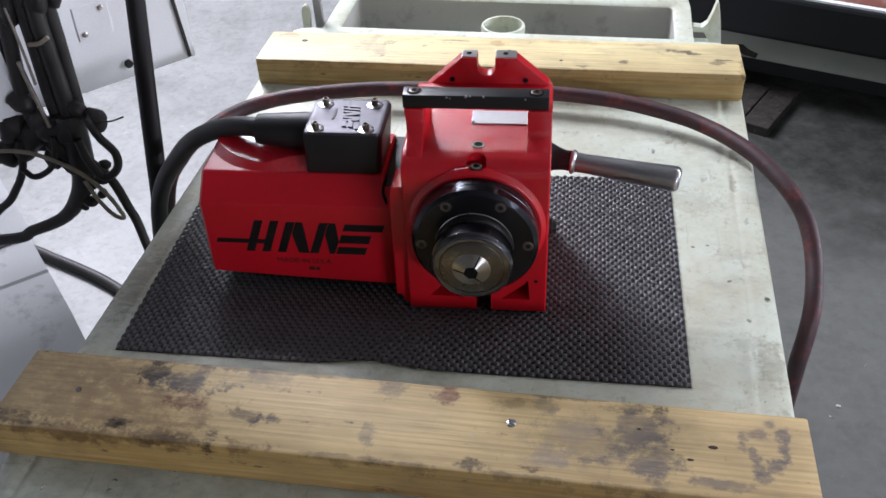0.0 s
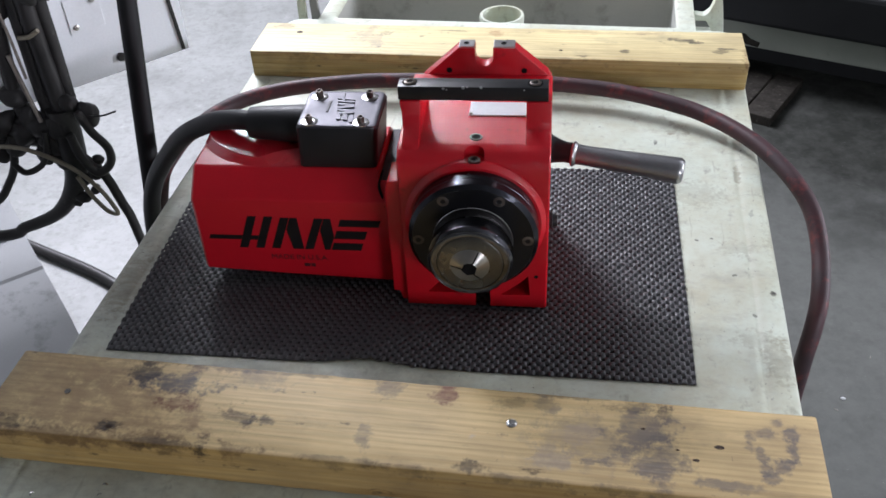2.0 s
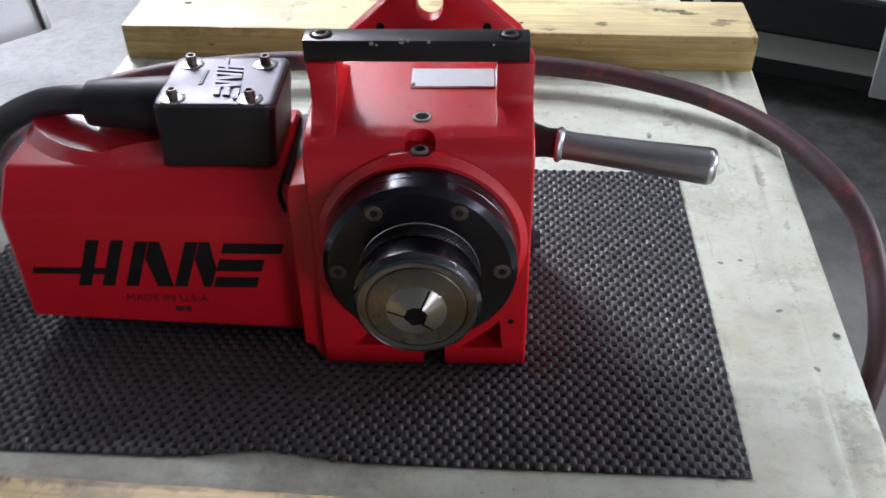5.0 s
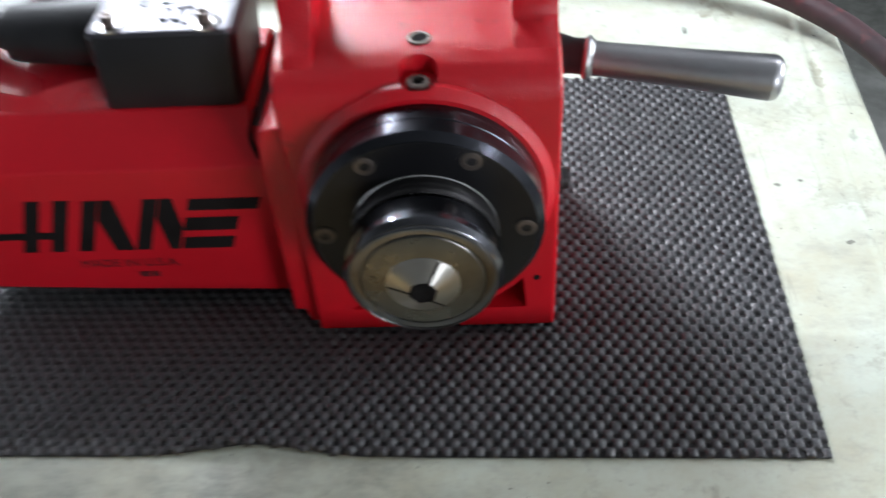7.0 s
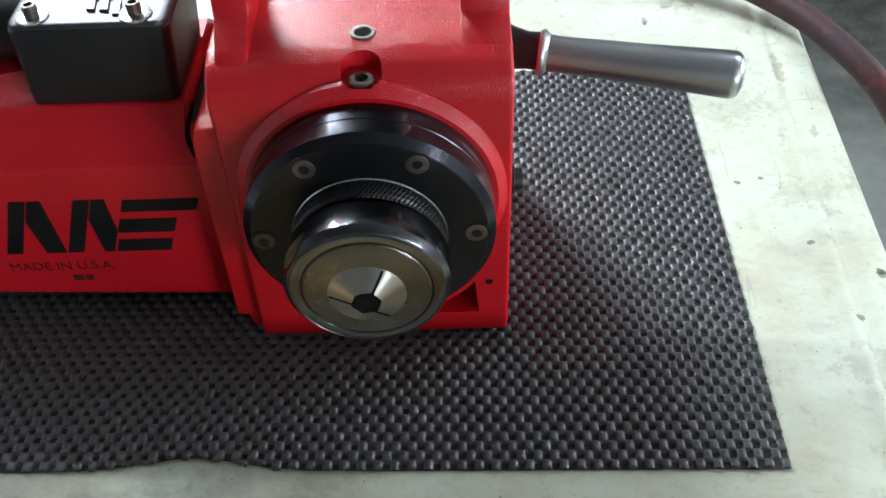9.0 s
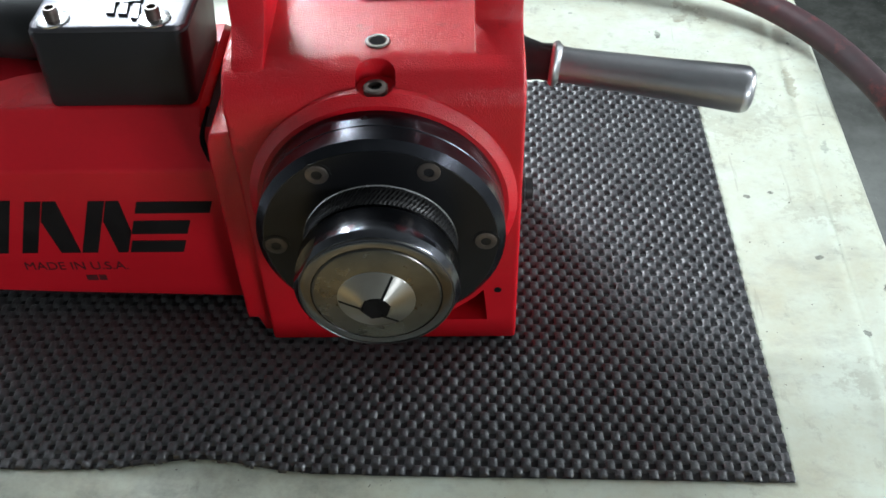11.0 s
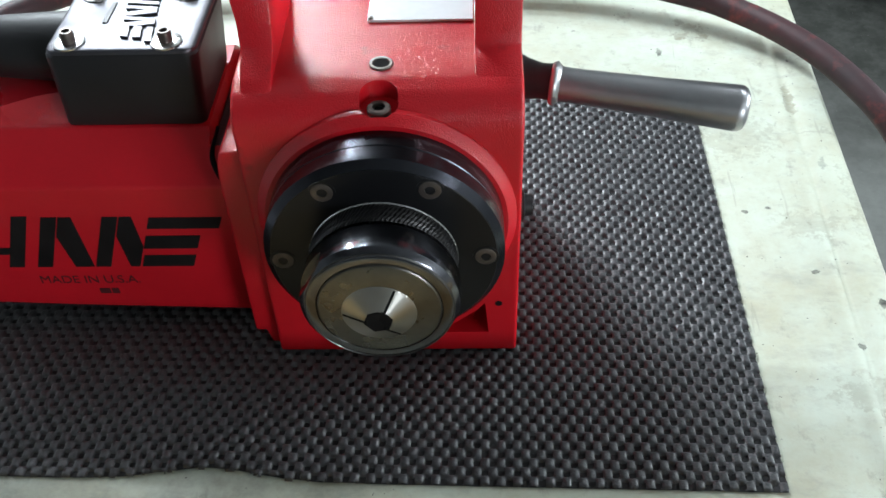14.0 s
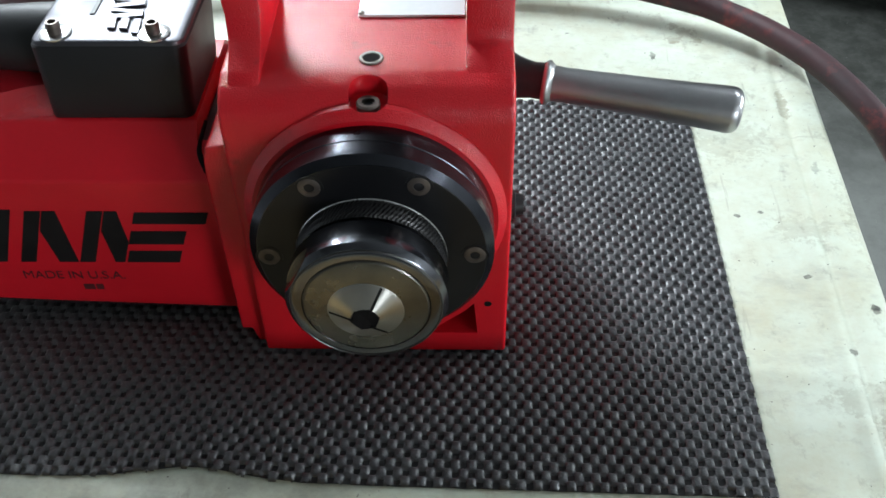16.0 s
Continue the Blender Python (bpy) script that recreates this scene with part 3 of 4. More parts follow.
bin_ = rings([[(x, y, z) for x, y in rounded(TL - g, TR + g, T0 - g, T1 + g, r)] for g, z, r in
              ((0.006, -0.27, 0.012), (0.024, -0.015, 0.016), (0.028, -0.004, 0.018), (0.026, 0.001, 0.018), (0.004, 0.002, 0.010), (0.0, -0.002, 0.009))], cap=(True, False))
tray = part("tray_bin", bin_, "cart", cart, smooth=50)
part("tray_inside", rings([[(x, y, z) for x, y in rounded(TL - g, TR + g, T0 - g, T1 + g, 0.009)] for g, z in ((0.0, -0.002), (-0.012, -0.25))], cap=(False, True)), "tray_shade", tray, "tray inside, greyed by painted shade", smooth=50)
part("far_rail", box(TL - 0.027, TR + 0.027, 0.676, 0.8, -0.05, 0.0, 0.008), "cart", cart, smooth=50)
part("front_rail", rings([[(x, y, z) for x, y in rounded(-W + i, W - i, 0.47 + i, 0.53 - i, 0.025)] for i, z in ((0.004, -0.062), (0, -0.052), (0, -0.006), (0.003, 0.0), (0.008, 0.0015))]), "cart", cart, smooth=50)
part("cup_holder", lathe([(-0.10, 0.028), (-0.02, 0.0315), (0.009, 0.0338), (0.013, 0.0325), (0.013, 0.0292), (0.007, 0.0282), (-0.09, 0.0245), (-0.09, 0)], UP(-0.0075, 0.563, -0.013), 40), "cart", cart, smooth=50)
part("side_hook", prism([(0.272, -0.004), (0.290, -0.006), (0.298, 0.001), (0.3035, 0.017), (0.3075, 0.034), (0.3100, 0.035), (0.3135, 0.021), (0.3175, -0.002), (0.322, -0.037), (0.310, -0.055), (0.303, -0.028), (0.294, -0.014), (0.272, -0.014)], "y", 0.590, 0.606, 0.003, 2), "cart", cart, smooth=50)
part("side_tab", prism([(-0.324, -0.05), (-0.312, -0.05), (-0.3115, 0.012), (-0.314, 0.021), (-0.318, 0.0235), (-0.322, 0.020), (-0.3245, 0.012)], "y", 0.556, 0.566, 0.002, 2), "cart", cart, smooth=50)
part("handle_post", prism([(-0.3035, -0.05), (-0.290, -0.05), (-0.294, 0.06), (-0.3065, 0.06)], "y", 0.560, 0.568, 0.001, 1), "grey_sheet", cart, "dull grey steel post")
for sx in (-1, 1):
    for sy in (-0.42, 0.62):
        part("leg", box(sx * (W - 0.05) - 0.035, sx * (W - 0.05) + 0.035, sy - 0.035, sy + 0.035, FLOOR + 0.12, -0.05, 0.01), "cart", cart)
        wheel = part("caster", lathe([(-0.016, 0.0), (-0.016, 0.05), (-0.012, 0.06), (0.012, 0.06), (0.016, 0.05), (0.016, 0)], pose(sx * (W - 0.05), sy, FLOOR + 0.063, 0, 90), 28), "cable", cart, "black rubber caster wheel", smooth=40)
        part("fork", box(sx * (W - 0.05) - 0.024, sx * (W - 0.05) + 0.024, sy - 0.02, sy + 0.02, FLOOR + 0.1, FLOOR + 0.13, 0.003), "dull_steel", cart)
part("lower_shelf", box(-W + 0.01, W - 0.01, -0.45, 0.65, FLOOR + 0.2, FLOOR + 0.25, 0.01), "cart", cart)

# ---------------- planks ----------------
def plank(mat, at, length, name_label):
    p = thing("wood_plank", name_label, "plank", at, "planks across the cart")
    b = box(-length / 2, length / 2, -0.0445, 0.0445, 0.0, 0.038)
    bmesh.ops.subdivide_edges(b, edges=[e for e in b.edges if abs(e.verts[0].co.x - e.verts[1].co.x) > 0.1], cuts=40)
    bevelled(b, 0.0028, 2, lambda e: e.calc_face_angle(0) > 0.5)
    for v in b.verts:
        v.co += 0.0006 * Vector((noise.noise(v.co * 30), noise.noise(v.co * 27 + Vector((5, 0, 0))), noise.noise(v.co * 33 + Vector((0, 7, 0)))))
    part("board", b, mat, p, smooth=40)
    return p


NEAR = pose(-0.124, -0.1795, -0.003 + 0.0005, 0, 0, -3.07)
near_plank = plank("near_timber", NEAR, 0.666, "stained and oil-marked pine plank laid across the cart")
s = part("screw_head", lathe([(0.036, 0.0044), (0.0386, 0.0044), (0.0394, 0.0034), (0.0394, 0.0016), (0.0386, 0.0014), (0.0386, 0)], UP(0.0986, 0.0094, 0), 18), "steel", near_plank, "shiny steel screw head", smooth=40)
part("nail_head", lathe([(0.036, 0.0026), (0.0386, 0.0026), (0.039, 0)], UP(-0.272, 0.0012, 0), 14), "brass_ring", near_plank, smooth=40)
for kx, ky, kr in ((0.2565, 0.0041, 0.0036), (0.2387, -0.0105, 0.0026), (0.2253, -0.0021, 0.0016), (-0.221, -0.031, 0.003), (0.2, 0.016, 0.0015)):
    part("knot_hole", lathe([(0.0376, kr), (0.0383, kr * 0.8), (0.0383, 0)], UP(kx, ky, 0) @ Matrix.Diagonal((1.25, 0.6, 1, 1)), 9), "knot", near_plank)
far_plank = plank("far_timber", pose(-0.0785, 0.4915, -0.003 + 0.0005, 0, 0, -2.3), 0.653, "pale clean pine plank laid across the cart")
for kx, ky, kr in ((-0.272, 0.016, 0.005), (0.09, -0.02, 0.0025)):
    part("knot_hole", lathe([(0.0376, kr), (0.0383, kr * 0.8), (0.0383, 0)], UP(kx, ky, 0) @ Matrix.Diagonal((1.0, 0.75, 1, 1)), 9), "knot", far_plank)

# ---------------- non-slip mat ----------------
MAT = pose(0.1305, -0.0892, -0.003, 0, 0, -1.4)
MW, MD, PX, PY = 0.538, 0.331, 0.0082, 0.0054
mat = thing("non_slip_mat", "dark grey woven foam rubber non-slip mat", "mat", MAT)


def wave(x, y):
    """Gentle rise of the mat along its near edge."""
    return 0.0016 * math.exp(-((x + 0.285) / 0.05) ** 2 - (y / 0.03) ** 2)


b = bmesh.new()
nx, ny = 60, 36
grid = [[b.verts.new((-MW * i / nx, MD * j / ny + 0.0006 * noise.noise((i * 0.9, j * 0.9, 0)) + (0.0065 * math.exp(-((-MW * i / nx + 0.29) / 0.033) ** 2) if j == 0 else 0), 0.0006 + wave(-MW * i / nx, MD * j / ny))) for j in range(ny + 1)] for i in range(nx + 1)]
for i in range(nx):
    for j in range(ny):
        b.faces.new((grid[i][j], grid[i][j + 1], grid[i + 1][j + 1], grid[i + 1][j]))
bmesh.ops.recalc_face_normals(b, faces=b.faces)
# near-black sheet below the lumps stands in for shade in the holes
part("hole_shade_sheet", b, "rubber_shade", mat)
# checker of rounded lumps that meet at their corners, with holes between them
CU, CV, HIGH = 10, 6, 0.0021
gu, gv = np.arange(int(MW / PX * CU) + 1) / CU, np.arange(int(MD / PY * CV) + 1) / CV
U, V = np.meshgrid(gu, gv, indexing="ij")
lift = np.full(U.shape, -1.0)
near = np.round(V - 0.45)
for dj in (-1, 0, 1):
    row = near + dj
    off = 0.25 + 0.5 * (row % 2)
    col = np.round(U - off)
    chance = np.modf(np.abs(np.sin(row * 12.9898 + col * 78.233) * 43758.5453))[0]
    wob = np.modf(chance * 57.31)[0] - 0.5
    du, dv = (U - col - off - 0.05 * wob) / (0.3 + 0.03 * chance), (V - 0.45 - row - 0.08 * wob) / 0.66
    dome = 1 - du**4 - dv**4
    lift = np.maximum(lift, np.where(dome > 0, np.sqrt(np.maximum(dome, 0)) * (0.8 + 0.3 * chance), -1))
GX, GY = -U * PX, V * PY
edge = 0.0065 * np.exp(-((GX + 0.29) / 0.033) ** 2) + 0.0009 * np.sin(GX * 410) * np.exp(-((GX + 0.3) / 0.12) ** 2)
lift = np.where(GY < edge, -1, lift)
rise = 0.0016 * np.exp(-((GX + 0.285) / 0.05) ** 2 - (GY / 0.03) ** 2)
GZ = 0.0005 + rise + HIGH * np.maximum(lift, 0)
verts = np.stack([GX, GY, GZ], -1).reshape(-1, 3).tolist()
solid = (lift > -0.5)
keep = solid[:-1, :-1] & solid[1:, :-1] & solid[:-1, 1:] | solid[1:, 1:] & (solid[1:, :-1] | solid[:-1, 1:])
index = np.arange(U.size).reshape(U.shape)
faces = np.stack([index[:-1, :-1], index[1:, :-1], index[1:, 1:], index[:-1, 1:]], -1)[keep].tolist()
me = bpy.data.meshes.new("woven_surface")
me.from_pydata(verts, [], faces)
me.shade_smooth()
me.materials.append(M["rubber"])
nubs = new("woven_surface", me)
nubs.parent = mat
tagged(nubs, kind="stuff")

# ---------------- rotary indexer ----------------
SX, SZ = -0.0652, 0.1016
ix = thing("rotary_indexer", "red cast rotary indexer with black faceplate and steel collet", "machine tool", pose(0, 0, 0.0006))

block = prism([(0.0, 0.0), (0.0, 0.1545), (0.0012, 0.1595), (0.0045, 0.1642), (0.0095, 0.1682), (0.0175, 0.1710), (0.085, 0.1735), (0.137, 0.1745), (0.137, 0.0)], "x", -0.1325, 0.0, 0.0034, 4)
block = carved(block,
               box(-0.0668, -0.0528, -0.02, 0.2, -0.02, 0.02),                       # keyway under the base
               prism([(-0.043, 0.0155), (-0.0155, 0.0155), (-0.0175, 0.039), (-0.022, 0.0335)], "y", -0.02, 0.03),
               prism([(-0.112, 0.0165), (-0.08, 0.0165), (-0.085, 0.034), (-0.10, 0.030)], "y", -0.02, 0.02),
               prism(rounded(SX - 0.0088, SX + 0.0088, -0.02, 0.0156, 0.0078), "z", 0.1612, 0.2),
               lathe([(-0.01, 0.0021), (0.03, 0.0021)], FRONT(-0.0103, 0.02, 0.0386), 14))
casting = part("casting", block, "red", ix, smooth=35)
part("boss", carved(lathe([(-0.002, 0.0630), (0.0012, 0.0630), (0.0054, 0.0588), (0.0054, 0.05)], FRONT(SX, 0, SZ), 96), prism(rounded(SX - 0.0080, SX + 0.0080, -0.0026, 0.0156, 0.0050), "z", 0.1612, 0.2)), "red", ix, smooth=25)
# uprights for the bar, with flared feet
for x0, x1, foot in ((-0.1315, -0.1135, [(0.008, 0.166), (0.0135, 0.1725), (0.027, 0.181), (0.0335, 0.19)]), (-0.0222, -0.0005, [(0.012, 0.164), (0.0155, 0.1702), (0.024, 0.1738), (0.0325, 0.1768), (0.0345, 0.182)])):
    up = prism([*foot, (0.035, 0.2016), (0.056, 0.2016), (0.062, 0.185), (0.09, 0.1735), (0.09, 0.166)], "x", x0, x1, 0.0016, 2)
    for v in up.verts:
        if x0 < -0.1 and v.co.x < -0.125:
            v.co.x += 0.0035 * min(1, max(0, (0.2 - v.co.z) / 0.025))
    part("upright", up, "red", ix, smooth=35)
# back plate with notched head
notch = [(SX + 0.0085 * math.sin(a), 0.1915 - 0.0085 * math.cos(a)) for a in np.linspace(-math.pi / 2, math.pi / 2, 11)]
plate = prism([(-0.1275, 0), (-0.1275, 0.1655), (-0.1235, 0.1705), (-0.0892, 0.2015), (-0.0737, 0.2015), *notch, (-0.0567, 0.2015), (-0.0355, 0.2015), (-0.0045, 0.1745), (-0.0005, 0.168), (-0.0005, 0)], "y", 0.1365, 0.151, 0.0012, 2)
part("back_plate", plate, "red", ix, smooth=35)
for x0, x1 in ((-0.0892, -0.0738), (-0.0566, -0.0357)):
    pad = part("steel_pad", box(x0 + 0.0004, x1 - 0.0004, 0.1365, 0.151, 0.2012, 0.2032, 0.0004), "steel", ix, "machined bare steel pad")
    part("pin_hole", lathe([(0, 0.0026), (0.0004, 0.0026), (0.0004, 0)], UP((x0 + x1) / 2 - 0.0005, 0.1435, 0.2031), 18), "hole", pad)
for hx in (-0.0985, -0.0272):
    part("plate_hole", lathe([(0, 0.0028), (0.0003, 0.0028), (0.0003, 0)], FRONT(hx, 0.1365, 0.1785), 18), "hole", ix)
# bar with its two cap screws
bar = part("handle_bar", box(-0.1325, -0.0035, 0.0372, 0.0535, 0.2014, 0.2145, 0.0009), "black_bar", ix, "black painted steel bar", smooth=35)
for hx in (-0.1225, -0.0148):
    part("counterbore", lathe([(0, 0.0066), (0.0003, 0.0066), (0.0003, 0)], UP(hx, 0.0453, 0.2145), 24), "hole", bar)
    socket_screw(bar, UP(hx, 0.0453, 0.2146), 0.0050, 0.0012, 0.6, "dark_screw")
for cx, cz, r in ((-0.0931, 0.2128, 0.0013), (-0.0902, 0.2119, 0.0009), (-0.076, 0.2138, 0.0016), (-0.0724, 0.2142, 0.0009), (-0.0606, 0.2139, 0.0012), (-0.0242, 0.2122, 0.0008)):
    part("paint_chip", lathe([(0, r), (0.0002, r * 0.9), (0.0002, 0)], FRONT(cx, 0.0372, cz), 7), "chip_grey", bar)
# sloping top panel fittings
np_ = part("nameplate", box(-0.0736, -0.0228, 0.061, 0.084, 0.1728, 0.1741, 0.0002), "plate_white", ix, "blank white metal nameplate")
part("rivet", lathe([(0, 0.0016), (0.0008, 0.0013), (0.0011, 0)], UP(-0.0722, 0.0626, 0.1741), 12), "dull_steel", np_, smooth=60)
part("top_plug_seat", lathe([(0, 0.0056), (0.0004, 0.0056), (0.0008, 0.0052), (0.0008, 0.0040), (0.0, 0.0036)], UP(-0.065, 0.0272, 0.1714), 28), "dull_steel", ix, smooth=40)
part("top_plug", lathe([(0, 0.0038), (0.0003, 0.0038), (0.0003, 0)], UP(-0.065, 0.0272, 0.1715), 12), "hole", ix)
socket_screw(ix, UP(SX, 0.0042, 0.1612), 0.0054, 0.0030, 0.55, "bolt_head", "recessed_screw")
part("corner_hole", lathe([(0, 0.002), (0.0004, 0.002), (0.0004, 0)], FRONT(-0.0103, 0.0004, 0.0386), 14), "hole", ix)
# side fitting and lever
part("side_fitting", lathe([(0, 0.008), (0.003, 0.008), (0.0035, 0.006), (0.0075, 0.0055), (0.008, 0)], pose(0, 0.03, 0.082, 0, 90), 20), "black_plastic", ix, "small black side fitting", smooth=40)
lever = part("lever_arm", tube([(-0.004, 0.105, 0.112), (0.006, 0.101, 0.1125), (0.014, 0.097, 0.1135), (0.024, 0.0935, 0.1145)], [0.0155, 0.0115, 0.0098, 0.0102], 18), "boot", ix, "black forged lever arm", smooth=60)
tip, root = Vector((0.1225, 0.0735, 0.1095)), Vector((0.0215, 0.0938, 0.114))
aim = (tip - root).to_track_quat("Z", "Y").to_matrix().to_4x4()
LV = Matrix.Translation(root) @ aim
LL = (tip - root).length
part("lever_collar", lathe([(-0.002, 0.009), (-0.002, 0.0108), (-0.0005, 0.0122), (0.001, 0.0122), (0.0022, 0.0108), (0.0035, 0.0098), (0.0035, 0.0)], LV, 32), "collar_steel", lever, "polished steel collar", smooth=60)
part("lever_grip", lathe([(0.003, 0.0098), (0.01, 0.0095), (LL * 0.55, 0.0108), (LL - 0.006, 0.0125), (LL - 0.0035, 0.0122), (LL - 0.0012, 0.0109), (LL, 0.0088), (LL, 0.0)], LV, 40), "grip_steel", lever, "brushed steel tapered grip", smooth=50)

# faceplate
face = part("faceplate", lathe([(0.004, 0.03), (0.004, 0.0566), (0.0155, 0.0566), (0.0158, 0.0561), (0.0162, 0.0561), (0.0165, 0.0566), (0.0250, 0.0566), (0.0285, 0.0531), (0.0285, 0.0)], FRONT(SX, 0, SZ), 96), "black_oxide", ix, "black oxide steel faceplate", smooth=25)
for k in range(6):
    a = radians(60 * k + 1)
    px, pz = SX + 0.0475 * math.cos(a), SZ + 0.0475 * math.sin(a)
    part("bolt_recess", lathe([(0.0, 0.0062), (0.0003, 0.0062), (0.0003, 0.005)], FRONT(px, -0.02868, pz), 24), "dull_oxide", face)
    socket_screw(face, FRONT(px, -0.0282, pz), 0.0050, 0.0012, 0.48, "bolt_head")
part("front_face", lathe([(0.0284, 0.0335), (0.02868, 0.0335), (0.02868, 0.0526), (0.0284, 0.0529)], FRONT(SX, 0, SZ), 96), "dull_oxide", face, "satin black front face", smooth=25)
# collet closer
nose = part("collet_closer", lathe([(0.0285, 0.0), (0.0285, 0.0344), (0.0290, 0.0350), (0.0296, 0.0346), (0.0296, 0.0)], FRONT(SX, 0, SZ), 72), "steel", ix, "black and steel collet closer", smooth=35)
kb = bmesh.new()
KN, KR = 220, 6
knurl = []
for r in range(KR + 1):
    d = 0.0296 + 0.0112 * r / KR
    knurl.append([kb.verts.new(((0.0344 + 0.00034 * ((i + r) % 2)) * math.cos(2 * math.pi * (i + 0.5 * (r % 2)) / KN), (0.0344 + 0.00034 * ((i + r) % 2)) * math.sin(2 * math.pi * (i + 0.5 * (r % 2)) / KN), d)) for i in range(KN)])
for p, q in zip(knurl, knurl[1:]):
    for i in range(KN):
        j = (i + 1) % KN
        kb.faces.new((p[i], p[j], q[j], q[i]))
bmesh.ops.transform(kb, matrix=FRONT(SX, 0, SZ), verts=kb.verts)
part("knurled_ring", kb, "knurl", nose, "knurled dark steel ring")
# closer cap with two wrench flats
flats = [box(-0.03, 0.03, 0.0337, 0.05, 0.0515, 0.07), box(-0.03, 0.03, -0.05, -0.0337, 0.0515, 0.07)]
for fb in flats:
    bmesh.ops.transform(fb, matrix=FRONT(SX, 0, SZ) @ pose(0, 0, 0, 0, 0, 62), verts=fb.verts)
part("nose_cap", carved(lathe([(0.0405, 0.0), (0.0405, 0.0335), (0.041, 0.0338), (0.0424, 0.0340), (0.0428, 0.0343), (0.0436, 0.0356), (0.0442, 0.0359), (0.0574, 0.0359), (0.0595, 0.0338), (0.0601, 0.0330), (0.0606, 0.0312), (0.0606, 0.0284), (0.0592, 0.0276), (0.0592, 0.0)], FRONT(SX, 0, SZ), 96), *flats), "cap_steel", nose, smooth=30)
part("nose_rim", lathe([(0.0600, 0.0336), (0.0604, 0.0333), (0.0605, 0.0329), (0.0601, 0.0326)], FRONT(SX, 0, SZ), 96), "worn_black", nose, "worn rim", smooth=60)
part("worn_chamfer", lathe([(0.0585, 0.0334), (0.0587, 0.0336), (0.0601, 0.0334), (0.0599, 0.0330)], FRONT(SX, 0, SZ), 96), "worn_black", nose, smooth=60)
part("collet_seat", lathe([(0.058, 0.0), (0.0590, 0.0279), (0.0606, 0.0277), (0.0611, 0.0271), (0.0630, 0.0172), (0.0630, 0.0)], FRONT(SX, 0, SZ), 96), "brass_ring", nose, "stained steel collet face", smooth=25)
part("collet", lathe([(0.0626, 0.0170), (0.0633, 0.0166), (0.0683, 0.0062), (0.0670, 0.0058), (0.0635, 0.0056), (0.0635, 0.0)], FRONT(SX, 0, SZ), 72), "spun_steel", nose, "turned steel collet", smooth=25)
part("collet_bore", lathe([(0.0640, 0.0052), (0.0676, 0.0066), (0.0685, 0.0066), (0.0672, 0.0)], FRONT(SX, 0, SZ) @ pose(0, 0, 0, 0, 0, 12), 6), "hole", nose)
for k in range(3):
    a = radians(62 + 120 * k)
    mslot = FRONT(SX, 0, SZ) @ pose(0, 0, 0, 0, 0, math.degrees(a))
    sl = box(0.005, 0.0163, -0.0006, 0.0006, -0.0006, 0.0003)
    for v in sl.verts:
        v.co.z += 0.0681 - 0.0050 * (v.co.x - 0.0062) / 0.0104
    bmesh.ops.transform(sl, matrix=mslot, verts=sl.verts)
    part("collet_slot", sl, "hole", nose)

# gearbox flange and motor cover
flange = prism([(-0.1462, 0.010), (-0.1462, 0.118), (-0.1455, 0.129), (-0.1435, 0.1362), (-0.135, 0.1375), (-0.12, 0.1375), (-0.12, 0.0), (-0.1380, 0.0), (-0.1405, 0.010)], "y", 0.007, 0.040, 0.0016, 3)
part("gearbox_flange", flange, "red", ix, smooth=40)
part("crevice", tube([(-0.1545, 0.0500, 0.1205), (-0.1570, 0.0375, 0.1112), (-0.1535, 0.0310, 0.1030), (-0.1512, 0.0262, 0.0950)], [0.0008, 0.0013, 0.0017, 0.0007], 10), "hole", ix, smooth=60)


def cover_loop(x, dz, inset=0.0):
    i = inset
    return [(x, 0.026 + i, 0.0065 + dz + i), (x, 0.026 + i, 0.0995 - i), (x, 0.0495 + i * 0.6, 0.1222 - i), (x, 0.125, 0.1222 - i), (x, 0.138 - i, 0.112 - i), (x, 0.138 - i, 0.0065 + dz + i)]


cover = rings([cover_loop(-0.3375, 0.0095, 0.003), cover_loop(-0.3345, 0.0092), cover_loop(-0.25, 0.0045), cover_loop(-0.1445, 0.0)])
bevelled(cover, 0.002, 2, lambda e: abs(e.verts[0].co.x - e.verts[1].co.x) > 0.01 and e.calc_face_angle(0) > 0.3)
cover = carved(cover, prism([(0.0415, 0.108), (0.145, 0.108), (0.145, 0.14), (0.0415, 0.14)], "x", -0.1585, -0.14))
motor = part("motor_cover", cover, "red_smooth", ix, smooth=30)
# black filler that stands in for the shade deep in the gap
part("gap_shade", box(-0.158, -0.1462, 0.0422, 0.136, 0.1078, 0.1125, 0.0008), "boot", motor, "black filler for the shaded gap behind the motor cover")
arc = [(-0.331, 0.092), (-0.3235, 0.0805), (-0.314, 0.072), (-0.303, 0.0645), (-0.289, 0.058), (-0.2735, 0.0535), (-0.263, 0.060), (-0.252, 0.0655), (-0.240, 0.069), (-0.2, 0.069), (-0.168, 0.069), (-0.166, 0.11), (-0.331, 0.12)]
low = [(-0.3365, 0.091), (-0.331, 0.0775), (-0.3195, 0.066), (-0.307, 0.057), (-0.29, 0.0508), (-0.2735, 0.049), (-0.256, 0.0492), (-0.245, 0.0495), (-0.234, 0.05), (-0.2, 0.052), (-0.166, 0.055), (-0.163, 0.112), (-0.335, 0.124)]
crown = lambda x, y: 0.1294 + 0.04 * (min(y, 0.105) - 0.06)
